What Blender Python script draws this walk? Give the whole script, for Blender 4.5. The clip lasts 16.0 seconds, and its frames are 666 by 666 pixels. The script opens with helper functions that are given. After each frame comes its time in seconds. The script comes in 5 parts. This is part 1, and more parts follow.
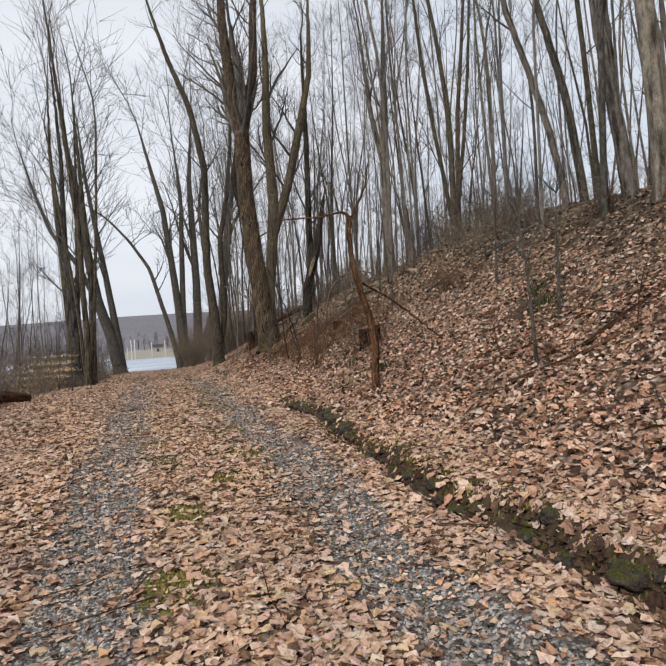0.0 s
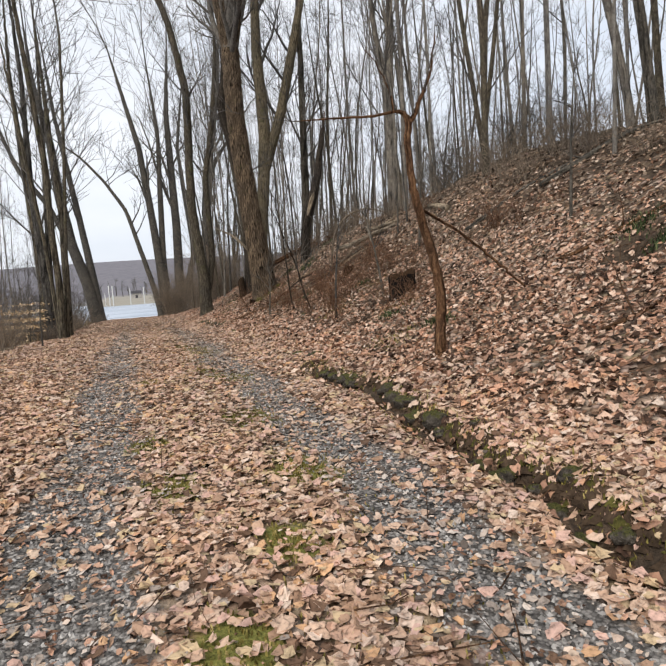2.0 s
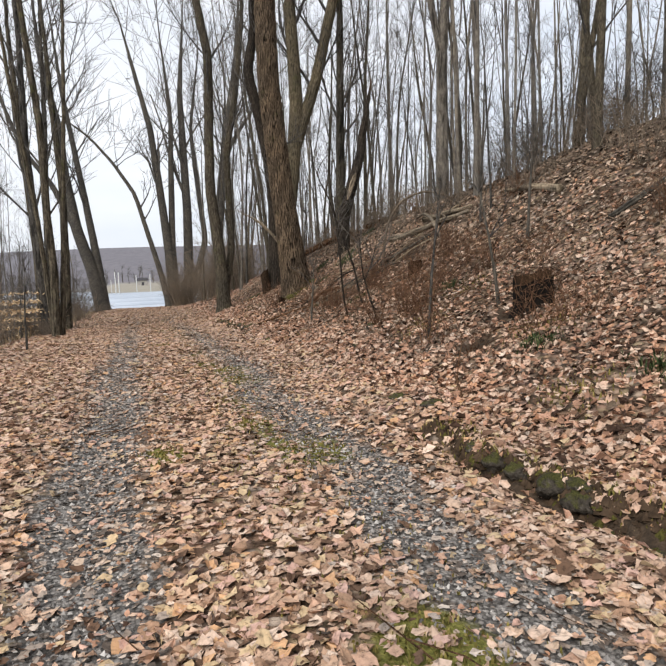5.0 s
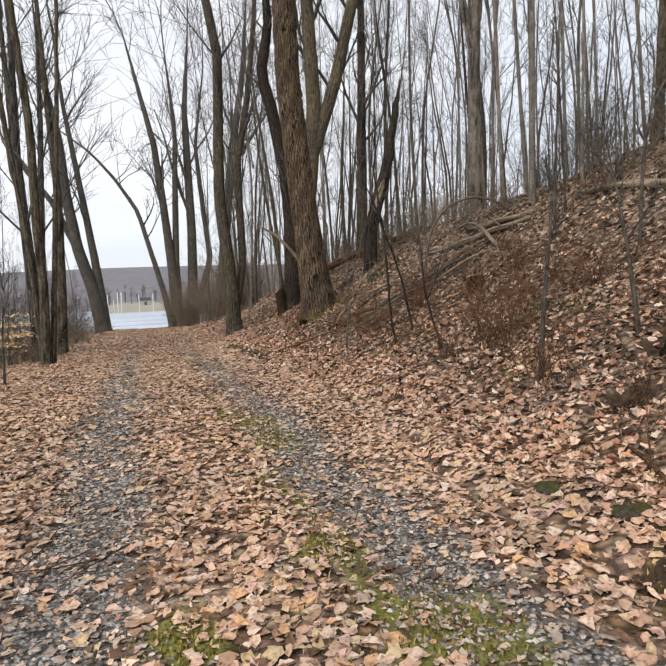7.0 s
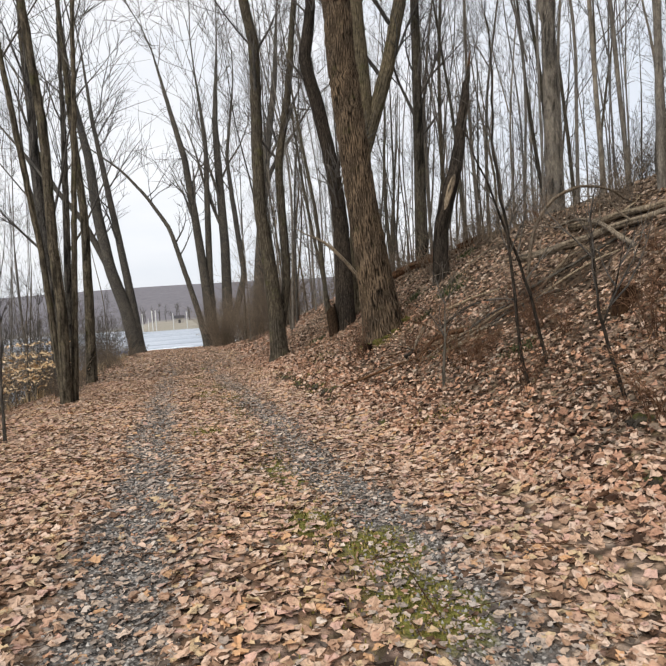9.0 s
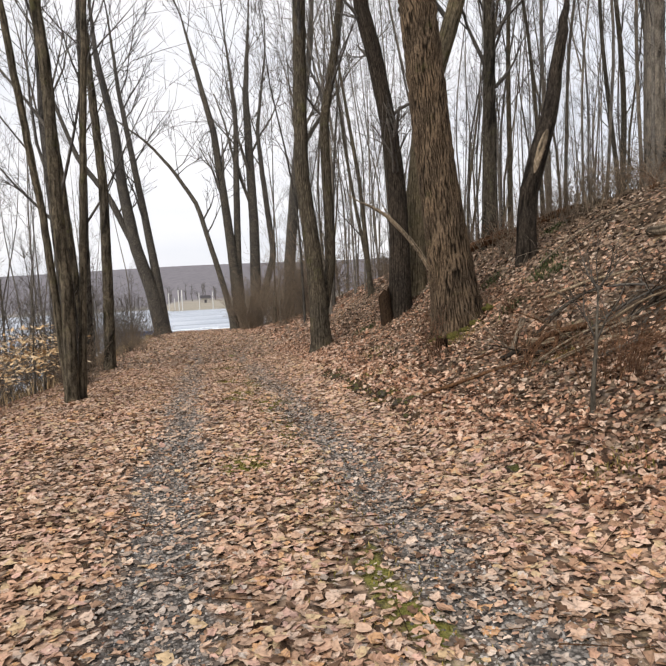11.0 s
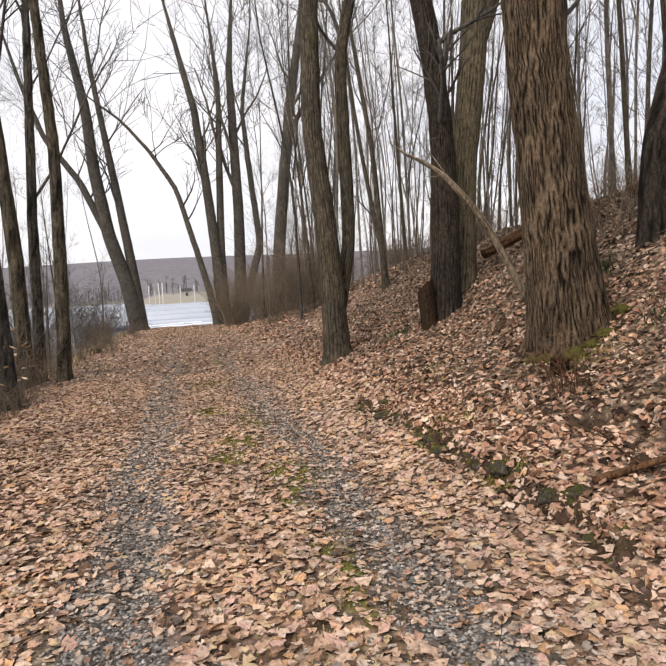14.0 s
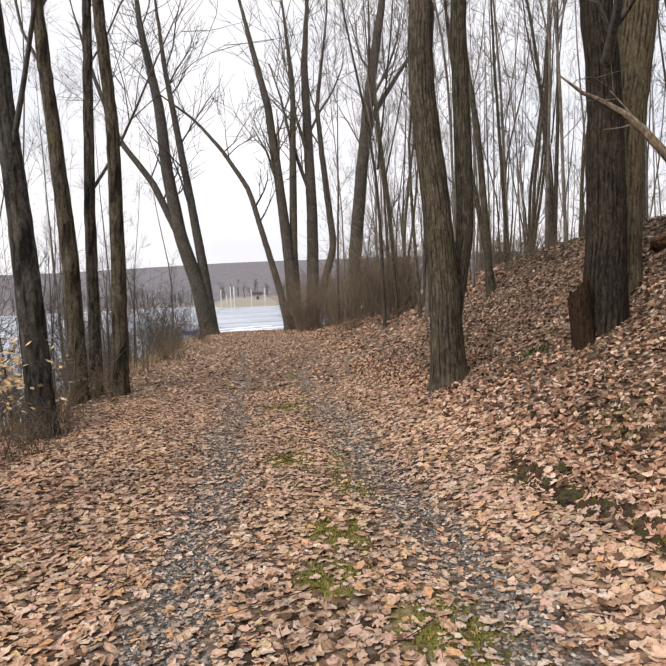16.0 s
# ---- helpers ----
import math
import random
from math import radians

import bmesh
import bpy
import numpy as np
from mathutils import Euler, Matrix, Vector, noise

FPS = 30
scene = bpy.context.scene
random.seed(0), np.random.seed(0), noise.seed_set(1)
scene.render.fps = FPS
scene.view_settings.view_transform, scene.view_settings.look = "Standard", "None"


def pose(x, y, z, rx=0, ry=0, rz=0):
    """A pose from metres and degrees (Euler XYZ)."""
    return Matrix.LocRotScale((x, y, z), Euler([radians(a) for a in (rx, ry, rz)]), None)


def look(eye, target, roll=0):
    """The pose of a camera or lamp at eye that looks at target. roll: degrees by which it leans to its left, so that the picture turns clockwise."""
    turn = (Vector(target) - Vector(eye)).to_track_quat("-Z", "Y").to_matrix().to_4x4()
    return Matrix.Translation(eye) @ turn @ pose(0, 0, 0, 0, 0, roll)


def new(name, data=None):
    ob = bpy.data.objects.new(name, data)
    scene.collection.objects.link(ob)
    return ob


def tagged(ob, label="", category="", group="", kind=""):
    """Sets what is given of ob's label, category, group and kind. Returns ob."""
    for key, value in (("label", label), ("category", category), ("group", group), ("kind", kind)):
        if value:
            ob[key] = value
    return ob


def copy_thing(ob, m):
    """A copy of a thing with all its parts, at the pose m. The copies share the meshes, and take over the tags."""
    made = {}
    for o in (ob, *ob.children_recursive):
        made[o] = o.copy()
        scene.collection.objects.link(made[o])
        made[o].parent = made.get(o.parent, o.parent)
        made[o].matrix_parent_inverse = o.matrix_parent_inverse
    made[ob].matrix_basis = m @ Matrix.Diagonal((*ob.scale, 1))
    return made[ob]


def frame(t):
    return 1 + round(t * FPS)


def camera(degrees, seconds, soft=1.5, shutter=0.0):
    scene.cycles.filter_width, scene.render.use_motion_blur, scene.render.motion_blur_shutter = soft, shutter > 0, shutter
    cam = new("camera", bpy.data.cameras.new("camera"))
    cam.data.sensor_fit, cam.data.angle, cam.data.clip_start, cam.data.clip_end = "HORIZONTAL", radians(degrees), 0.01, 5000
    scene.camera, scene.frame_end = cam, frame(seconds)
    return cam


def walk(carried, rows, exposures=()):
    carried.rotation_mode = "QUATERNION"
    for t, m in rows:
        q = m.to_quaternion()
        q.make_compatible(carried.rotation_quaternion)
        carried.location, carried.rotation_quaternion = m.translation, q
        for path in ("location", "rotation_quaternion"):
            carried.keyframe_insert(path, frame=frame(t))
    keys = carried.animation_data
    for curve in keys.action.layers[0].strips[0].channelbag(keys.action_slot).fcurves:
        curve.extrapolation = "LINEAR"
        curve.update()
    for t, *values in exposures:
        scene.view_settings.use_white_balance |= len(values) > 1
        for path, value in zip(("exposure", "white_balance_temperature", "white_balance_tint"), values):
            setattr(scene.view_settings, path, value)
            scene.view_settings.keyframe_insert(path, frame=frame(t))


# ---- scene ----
# The camera: seconds, x, y, z, yaw, pitch, roll; the lane runs along +y
cam = camera(57.1, 16.0, soft=1.7)
ROWS = [
    (0, 0.058, -0.049, 1.353, -16.301, 0.349, 4.004),
    (0.5, 0.073, 0.594, 1.346, -18.193, -1.105, 3.142),
    (1, 0.058, 1.246, 1.377, -17.300, -1.756, 3.499),
    (1.5, 0.033, 1.844, 1.395, -19.111, -2.548, 3.804),
    (2, -0.030, 2.537, 1.425, -18.125, -4.808, 3.988),
    (2.5, -0.034, 3.142, 1.426, -16.829, -7.203, 2.705),
    (3, -0.075, 3.794, 1.490, -15.148, -7.629, 2.321),
    (3.5, -0.064, 4.377, 1.522, -16.156, -7.645, 2.288),
    (4, -0.084, 5.030, 1.564, -17.194, -5.929, 2.134),
    (4.5, -0.075, 5.661, 1.585, -17.576, -5.718, 2.203),
    (7, -0.022, 8.712, 1.619, -17.349, -3.656, 2.438),
    (7.5, -0.017, 9.426, 1.634, -18.197, -4.177, 2.116),
    (8, -0.045, 10.148, 1.707, -17.529, -2.734, 2.726),
    (8.5, -0.007, 10.874, 1.729, -16.547, -3.162, 2.421),
    (9, 0.004, 11.598, 1.796, -14.439, -2.291, 4.022),
    (9.5, -0.044, 12.328, 1.810, -13.489, -2.942, 3.135),
    (12, 0.041, 15.723, 1.891, -11.454, -4.858, 3.010),
    (12.5, 0.117, 16.428, 1.881, -11.066, -5.911, 2.826),
    (13, 0.142, 17.111, 1.930, -12.135, -5.459, 4.785),
    (13.5, 0.108, 17.814, 1.922, -13.942, -4.715, 3.444),
    (14, 0.083, 18.576, 1.905, -13.744, -4.537, 2.994),
    (14.5, 0.066, 19.316, 1.874, -13.180, -4.796, 2.740),
    (15, 0.031, 20.035, 1.879, -10.897, -4.729, 2.792),
    (15.5, 0.022, 20.713, 1.886, -9.650, -5.024, 2.406),
    (16, 0.071, 21.441, 1.894, -7.347, -3.806, 2.646),
]
walk(cam, [(t, pose(x, y, z, 90 + pitch, roll, yaw)) for t, x, y, z, yaw, pitch, roll in ROWS],
     [(0.0, 0.26, 6500, 10), (1.5, 0.42, 6500, 10), (3.5, 0.52, 6500, 10), (7.0, 0.52, 6600, 10), (9.0, 0.46, 6700, 10), (12.5, 0.58, 6900, 14), (16.0, 0.57, 6900, 14)])

# World: an even, bright overcast sky with a weak, very soft sun over the river
SUN_UP, SUN_TURN = 38.0, 200.0
world = bpy.data.worlds.new("overcast_sky")
scene.world = world
world.use_nodes = True
wn, wl = world.node_tree.nodes, world.node_tree.links
sky = wn.new("ShaderNodeTexSky")
sky.sky_type, sky.sun_disc = "NISHITA", False
sky.sun_elevation, sky.sun_rotation = radians(SUN_UP), radians(SUN_TURN)
sky.dust_density, sky.air_density = 4.0, 1.0
sky_dim = wn.new("ShaderNodeVectorMath")
sky_dim.operation = "SCALE"
sky_dim.inputs["Scale"].default_value = 0.1
wl.new(sky.outputs[0], sky_dim.inputs[0])
w_tc, w_map, w_noise, w_ramp, w_mix = (wn.new("ShaderNode" + k) for k in ("TexCoord", "Mapping", "TexNoise", "ValToRGB", "Mix"))
w_map.inputs["Scale"].default_value = (1.0, 1.0, 3.0)
w_noise.inputs["Scale"].default_value, w_noise.inputs["Detail"].default_value = 2.2, 5.0
w_ramp.color_ramp.elements[0].position, w_ramp.color_ramp.elements[0].color = 0.32, (0.63, 0.675, 0.75, 1)
w_ramp.color_ramp.elements[1].position, w_ramp.color_ramp.elements[1].color = 0.6, (0.78, 0.797, 0.838, 1)
wl.new(w_tc.outputs["Generated"], w_map.inputs[0])
wl.new(w_map.outputs[0], w_noise.inputs["Vector"])
wl.new(w_noise.outputs["Fac"], w_ramp.inputs[0])
w_mix.data_type, w_mix.inputs[0].default_value = "RGBA", 0.88
wl.new(sky_dim.outputs[0], w_mix.inputs[6])
wl.new(w_ramp.outputs[0], w_mix.inputs[7])
wl.new(w_mix.outputs[2], wn["Background"].inputs["Color"])
wn["Background"].inputs["Strength"].default_value = 1.0

sun = new("sun", bpy.data.lights.new("sun", "SUN"))
sun.data.energy, sun.data.angle, sun.data.color = 1.9, radians(30), (1.0, 0.96, 0.9)
sun.matrix_world = look((-20, -8, 26), (0, 12, 0))


# ---- materials ----
def material(name, rough=0.9, spec=0.2):
    m = bpy.data.materials.new(name)
    m.use_nodes = True
    b = m.node_tree.nodes["Principled BSDF"]
    b.inputs["Roughness"].default_value = rough
    b.inputs["Specular IOR Level"].default_value = spec
    return m, m.node_tree, b


def node(nt, kind, **inputs):
    n = nt.nodes.new("ShaderNode" + kind)
    for key, v in inputs.items():
        n.inputs[key.replace("_", " ")].default_value = v
    return n


def ramp(nt, fac, stops, hard=False):
    n = nt.nodes.new("ShaderNodeValToRGB")
    cr = n.color_ramp
    cr.interpolation = "CONSTANT" if hard else "LINEAR"
    while len(cr.elements) < len(stops):
        cr.elements.new(0.5)
    for e, (p, c) in zip(cr.elements, stops):
        e.position, e.color = p, (c, c, c, 1) if isinstance(c, (int, float)) else (*c, 1)
    nt.links.new(fac, n.inputs[0])
    return n.outputs[0]


def mix(nt, fac, a, b, blend="MIX"):
    n = nt.nodes.new("ShaderNodeMix")
    n.data_type, n.blend_type = "RGBA", blend
    for sock, v in ((n.inputs[0], fac), (n.inputs[6], a), (n.inputs[7], b)):
        if isinstance(v, bpy.types.NodeSocket):
            nt.links.new(v, sock)
        else:
            sock.default_value = v if isinstance(v, (int, float)) else (*v, 1)
    return n.outputs[2]


def calc(nt, op, a, b=0.0):
    n = nt.nodes.new("ShaderNodeMath")
    n.operation = op
    for sock, v in zip(n.inputs, (a, b)):
        if isinstance(v, bpy.types.NodeSocket):
            nt.links.new(v, sock)
        else:
            sock.default_value = v
    return n.outputs[0]


def coords(nt, scale=(1, 1, 1), which="Object"):
    tc, mp = nt.nodes.new("ShaderNodeTexCoord"), nt.nodes.new("ShaderNodeMapping")
    mp.inputs["Scale"].default_value = scale
    nt.links.new(tc.outputs[which], mp.inputs[0])
    return mp.outputs[0]


def noise_tex(nt, vec, scale, detail=4.0, rough=0.6, dist=0.0):
    n = node(nt, "TexNoise", Scale=scale, Detail=detail, Roughness=rough, Distortion=dist)
    nt.links.new(vec, n.inputs["Vector"])
    return n.outputs["Fac"]


def bump(nt, b, h, strength, distance):
    n = node(nt, "Bump", Strength=strength, Distance=distance)
    nt.links.new(h, n.inputs["Height"])
    nt.links.new(n.outputs[0], b.inputs["Normal"])


LEAF_TONES = ((0.0, (0.13, 0.082, 0.055)), (0.09, (0.33, 0.22, 0.15)), (0.18, (0.46, 0.325, 0.235)), (0.32, (0.52, 0.385, 0.29)), (0.46, (0.47, 0.315, 0.23)), (0.56, (0.49, 0.385, 0.245)),
              (0.66, (0.55, 0.43, 0.345)), (0.77, (0.51, 0.35, 0.29)), (0.85, (0.36, 0.24, 0.165)), (0.91, (0.52, 0.33, 0.19)), (0.965, (0.60, 0.49, 0.40)))
BANK_TONES = ((0.0, (0.055, 0.033, 0.023)), (0.16, (0.29, 0.175, 0.12)), (0.28, (0.46, 0.28, 0.195)), (0.42, (0.56, 0.405, 0.31)), (0.57, (0.36, 0.225, 0.155)),
              (0.68, (0.59, 0.45, 0.35)), (0.82, (0.16, 0.095, 0.062)), (0.9, (0.46, 0.275, 0.175)), (0.97, (0.64, 0.53, 0.44)))


def leaf_material(name, tones, sheen=0.25):
    m, nt, b = material(name, 0.8, 0.12)
    geo = nt.nodes.new("ShaderNodeNewGeometry")
    base = ramp(nt, geo.outputs["Random Per Island"], tones, hard=True)
    vec = coords(nt)
    # Leaf mottles, deepened so they also paint shadow between the leaves.
    spots = ramp(nt, noise_tex(nt, vec, 42, 4), ((0.32, 0.42), (0.46, 0.92), (0.62, 1.14)))
    patch = ramp(nt, noise_tex(nt, vec, 1.1, 3), ((0.35, (0.82, 0.80, 0.80)), (0.65, (1.08, 1.0, 0.94))))
    c = mix(nt, 1.0, mix(nt, 1.0, base, spots, "MULTIPLY"), patch, "MULTIPLY")
    nt.links.new(c, b.inputs["Base Color"])
    bump(nt, b, noise_tex(nt, vec, 120, 2), 0.3, 0.004)
    return m


M_LEAF = leaf_material("dry_fallen_leaves", LEAF_TONES)
M_LEAF_BANK = leaf_material("curled_bank_leaves", BANK_TONES)
M_LEAF_GREY = leaf_material("damp_grey_leaves", ((0.0, (0.11, 0.092, 0.078)), (0.25, (0.29, 0.25, 0.215)), (0.5, (0.40, 0.345, 0.295)), (0.7, (0.46, 0.37, 0.29)), (0.88, (0.54, 0.48, 0.42))))
# Dull duff of the upper bank, toned darker to paint shade lower down.
M_LEAF_DULL = leaf_material("dull_shaded_bank_leaves", ((0.0, (0.035, 0.026, 0.019)), (0.2, (0.13, 0.1, 0.072)), (0.45, (0.21, 0.163, 0.122)), (0.7, (0.3, 0.222, 0.16)), (0.9, (0.42, 0.35, 0.28))))
M_BEECH_LEAF = leaf_material("pale_beech_leaves", ((0.0, (0.55, 0.38, 0.20)), (0.4, (0.68, 0.52, 0.31)), (0.75, (0.75, 0.62, 0.42))))


def ground_material():
    m, nt, b = material("leaf_covered_ground", 0.95, 0.15)
    vec = coords(nt)
    warp = node(nt, "TexNoise", Scale=9.0, Detail=3.0)
    nt.links.new(vec, warp.inputs["Vector"])
    shift = nt.nodes.new("ShaderNodeVectorMath")
    shift.operation = "MULTIPLY_ADD"
    shift.inputs[1].default_value = (0.09, 0.09, 0.09)
    nt.links.new(warp.outputs["Color"], shift.inputs[0])
    nt.links.new(vec, shift.inputs[2])
    vo = node(nt, "TexVoronoi", Scale=12.0)
    nt.links.new(shift.outputs[0], vo.inputs["Vector"])
    sep = nt.nodes.new("ShaderNodeSeparateColor")
    nt.links.new(vo.outputs["Color"], sep.inputs[0])
    litter = ramp(nt, sep.outputs[0], LEAF_TONES)
    # Shade in gaps between leaves is painted: dark cell edges, dimmed litter.
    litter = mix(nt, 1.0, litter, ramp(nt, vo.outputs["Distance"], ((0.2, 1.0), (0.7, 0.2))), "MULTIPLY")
    litter = mix(nt, 1.0, litter, ramp(nt, noise_tex(nt, vec, 0.8, 4), ((0.35, (0.62, 0.60, 0.58)), (0.65, (0.88, 0.83, 0.78)))), "MULTIPLY")
    # gravel of the wheel tracks
    vg = node(nt, "TexVoronoi", Scale=48.0)
    nt.links.new(vec, vg.inputs["Vector"])
    sg = nt.nodes.new("ShaderNodeSeparateColor")
    nt.links.new(vg.outputs["Color"], sg.inputs[0])
    gravel = ramp(nt, sg.outputs[0], ((0.0, (0.07, 0.064, 0.058)), (0.4, (0.18, 0.165, 0.151)), (0.75, (0.30, 0.275, 0.25)), (1.0, (0.45, 0.418, 0.382))))
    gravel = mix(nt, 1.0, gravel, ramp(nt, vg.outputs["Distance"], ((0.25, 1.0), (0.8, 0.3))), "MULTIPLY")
    soil = ramp(nt, noise_tex(nt, vec, 14, 5), ((0.3, (0.022, 0.016, 0.011)), (0.7, (0.095, 0.066, 0.044))))
    moss = ramp(nt, noise_tex(nt, vec, 40, 4), ((0.3, (0.075, 0.078, 0.018)), (0.7, (0.235, 0.22, 0.06))))
    names = {}
    for key in ("track", "soil", "moss", "far", "field", "humus"):
        names[key] = nt.nodes.new("ShaderNodeAttribute")
        names[key].attribute_name = key
    rag = calc(nt, "MULTIPLY", calc(nt, "SUBTRACT", noise_tex(nt, vec, 3.5, 6, 0.7), 0.5), 1.3)

    def ragged(key, lo, hi):
        return ramp(nt, calc(nt, "ADD", names[key].outputs["Fac"], rag), ((lo, 0.0), (hi, 1.0)))

    c = mix(nt, ragged("track", 0.35, 0.75), litter, gravel)
    c = mix(nt, ragged("moss", 0.38, 0.62), c, moss)
    c = mix(nt, ragged("soil", 0.35, 0.7), c, soil)
    c = mix(nt, ragged("humus", 0.35, 0.65), c, soil)
    # Far woods: distance haze is put into their grey-lilac colour.
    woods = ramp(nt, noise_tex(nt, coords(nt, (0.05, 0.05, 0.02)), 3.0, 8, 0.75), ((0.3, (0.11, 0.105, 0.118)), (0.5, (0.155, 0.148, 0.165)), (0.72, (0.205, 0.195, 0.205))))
    field = ramp(nt, noise_tex(nt, coords(nt, (0.02, 0.2, 1)), 2.0, 5), ((0.3, (0.22, 0.20, 0.16)), (0.7, (0.34, 0.315, 0.265))))
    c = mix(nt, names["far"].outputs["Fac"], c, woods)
    c = mix(nt, names["field"].outputs["Fac"], c, field)
    nt.links.new(c, b.inputs["Base Color"])
    bump(nt, b, calc(nt, "ADD", calc(nt, "MULTIPLY", vo.outputs["Distance"], -1.0), noise_tex(nt, vec, 60, 3)), 0.7, 0.03)
    return m


def bark(name, dark, mid, pale, scale=1.0, moss=0.0, depth=0.02, furrow=0.3, crest=1.2):
    m, nt, b = material(name, 0.95, 0.1)
    info = nt.nodes.new("ShaderNodeObjectInfo")
    vec = coords(nt, (9 * scale, 9 * scale, 3.0 * scale))
    fur = noise_tex(nt, vec, 2.2, 5, 0.65, 0.6)
    fine = noise_tex(nt, vec, 11, 3)
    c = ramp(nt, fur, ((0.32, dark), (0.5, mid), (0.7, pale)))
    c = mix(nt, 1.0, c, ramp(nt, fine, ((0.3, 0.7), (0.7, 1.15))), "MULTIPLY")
    # Paler plates, darker furrows; the contrast also paints relief shade lost under overcast.
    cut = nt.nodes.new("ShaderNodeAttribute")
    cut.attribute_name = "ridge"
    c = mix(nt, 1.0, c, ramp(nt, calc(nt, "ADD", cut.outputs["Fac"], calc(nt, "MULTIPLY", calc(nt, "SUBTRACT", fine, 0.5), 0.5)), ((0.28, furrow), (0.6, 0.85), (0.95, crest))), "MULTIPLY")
    blot = noise_tex(nt, coords(nt), 1.3, 4)
    c = mix(nt, 1.0, c, ramp(nt, blot, ((0.35, (0.75, 0.75, 0.74)), (0.65, (1.15, 1.1, 1.0)))), "MULTIPLY")
    c = mix(nt, 1.0, c, ramp(nt, info.outputs["Random"], ((0.0, (0.78, 0.78, 0.8)), (1.0, (1.15, 1.1, 1.02)))), "MULTIPLY")
    if moss:
        mo = noise_tex(nt, coords(nt), 2.4, 6, 0.7)
        c = mix(nt, ramp(nt, mo, ((0.62 - 0.2 * moss, 0.0), (0.8 - 0.2 * moss, 0.75))), c, (0.085, 0.085, 0.03))
    nt.links.new(c, b.inputs["Base Color"])
    bump(nt, b, calc(nt, "ADD", fur, calc(nt, "MULTIPLY", fine, 0.4)), 0.9, depth)
    return m


M_BARK = bark("grey_brown_bark", (0.028, 0.026, 0.024), (0.083, 0.078, 0.071), (0.155, 0.147, 0.135))
M_BARK_GREEN = bark("greenish_bark", (0.028, 0.025, 0.02), (0.08, 0.071, 0.057), (0.145, 0.131, 0.107), moss=0.3)
M_BARK_TAN = bark("olive_tan_bark", (0.055, 0.047, 0.033), (0.15, 0.128, 0.09), (0.24, 0.208, 0.15), moss=0.3)
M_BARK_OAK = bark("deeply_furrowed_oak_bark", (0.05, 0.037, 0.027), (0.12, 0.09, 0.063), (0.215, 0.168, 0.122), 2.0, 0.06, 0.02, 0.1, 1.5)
M_BARK_DARK = bark("dark_rough_bark", (0.012, 0.01, 0.009), (0.034, 0.029, 0.025), (0.07, 0.061, 0.054), 1.3)
# Grey bark of the winter wood, lightened in colour in place of haze.
M_BARK_WOOD = bark("haze_paled_wood_bark", (0.085, 0.081, 0.077), (0.17, 0.163, 0.156), (0.255, 0.245, 0.235))
M_BARK_GREY = bark("smooth_grey_bark", (0.085, 0.079, 0.071), (0.165, 0.152, 0.137), (0.25, 0.234, 0.212), 0.6)
M_TWIG = bark("thin_grey_twigs", (0.05, 0.048, 0.047), (0.105, 0.1, 0.097), (0.17, 0.164, 0.158))
M_SCRUB = bark("pale_brown_scrub", (0.09, 0.073, 0.058), (0.185, 0.153, 0.125), (0.29, 0.25, 0.21))
M_CANE = bark("reddish_brown_canes", (0.06, 0.03, 0.02), (0.15, 0.085, 0.055), (0.26, 0.17, 0.11))
M_DEADWOOD = bark("weathered_dead_wood", (0.08, 0.065, 0.05), (0.22, 0.185, 0.145), (0.40, 0.35, 0.29), 1.5)
M_LIMB = bark("grey_brown_dead_limb", (0.06, 0.047, 0.036), (0.15, 0.12, 0.092), (0.28, 0.24, 0.195), 1.5)
M_ROT = bark("rotten_brown_wood", (0.02, 0.012, 0.008), (0.09, 0.05, 0.03), (0.2, 0.12, 0.07), 1.6)
M_CUT = bark("broken_orange_wood", (0.05, 0.028, 0.016), (0.14, 0.08, 0.045), (0.27, 0.165, 0.095), 2.0)
M_DECAY = bark("orange_brown_decayed_wood", (0.05, 0.031, 0.02), (0.14, 0.092, 0.06), (0.27, 0.195, 0.135), 1.8)
M_GROUND = ground_material()


def plain(name, lo, hi, scale, rough=0.8, spec=0.3, dist=0.01):
    m, nt, b = material(name, rough, spec)
    vec = coords(nt)
    n = noise_tex(nt, vec, scale, 5)
    nt.links.new(ramp(nt, n, ((0.3, lo), (0.7, hi))), b.inputs["Base Color"])
    bump(nt, b, noise_tex(nt, vec, scale * 4, 4), 0.5, dist)
    return m


def stone_material():
    m, nt, b = material("mossy_stone", 0.95, 0.1)
    vec = coords(nt)
    geo, sep = nt.nodes.new("ShaderNodeNewGeometry"), nt.nodes.new("ShaderNodeSeparateXYZ")
    nt.links.new(geo.outputs["Normal"], sep.inputs[0])
    rough = noise_tex(nt, vec, 22, 6, 0.7)
    c = ramp(nt, rough, ((0.3, (0.022, 0.018, 0.014)), (0.55, (0.085, 0.072, 0.058)), (0.75, (0.20, 0.175, 0.145))))
    grow = calc(nt, "ADD", calc(nt, "MULTIPLY", sep.outputs[2], 0.35), noise_tex(nt, vec, 8, 5, 0.7))
    green = ramp(nt, noise_tex(nt, vec, 90, 3), ((0.3, (0.03, 0.034, 0.01)), (0.7, (0.13, 0.125, 0.035))))
    c = mix(nt, ramp(nt, grow, ((0.68, 0.0), (0.82, 0.9))), c, green)
    nt.links.new(c, b.inputs["Base Color"])
    bump(nt, b, calc(nt, "ADD", rough, noise_tex(nt, vec, 70, 4)), 1.0, 0.03)
    return m


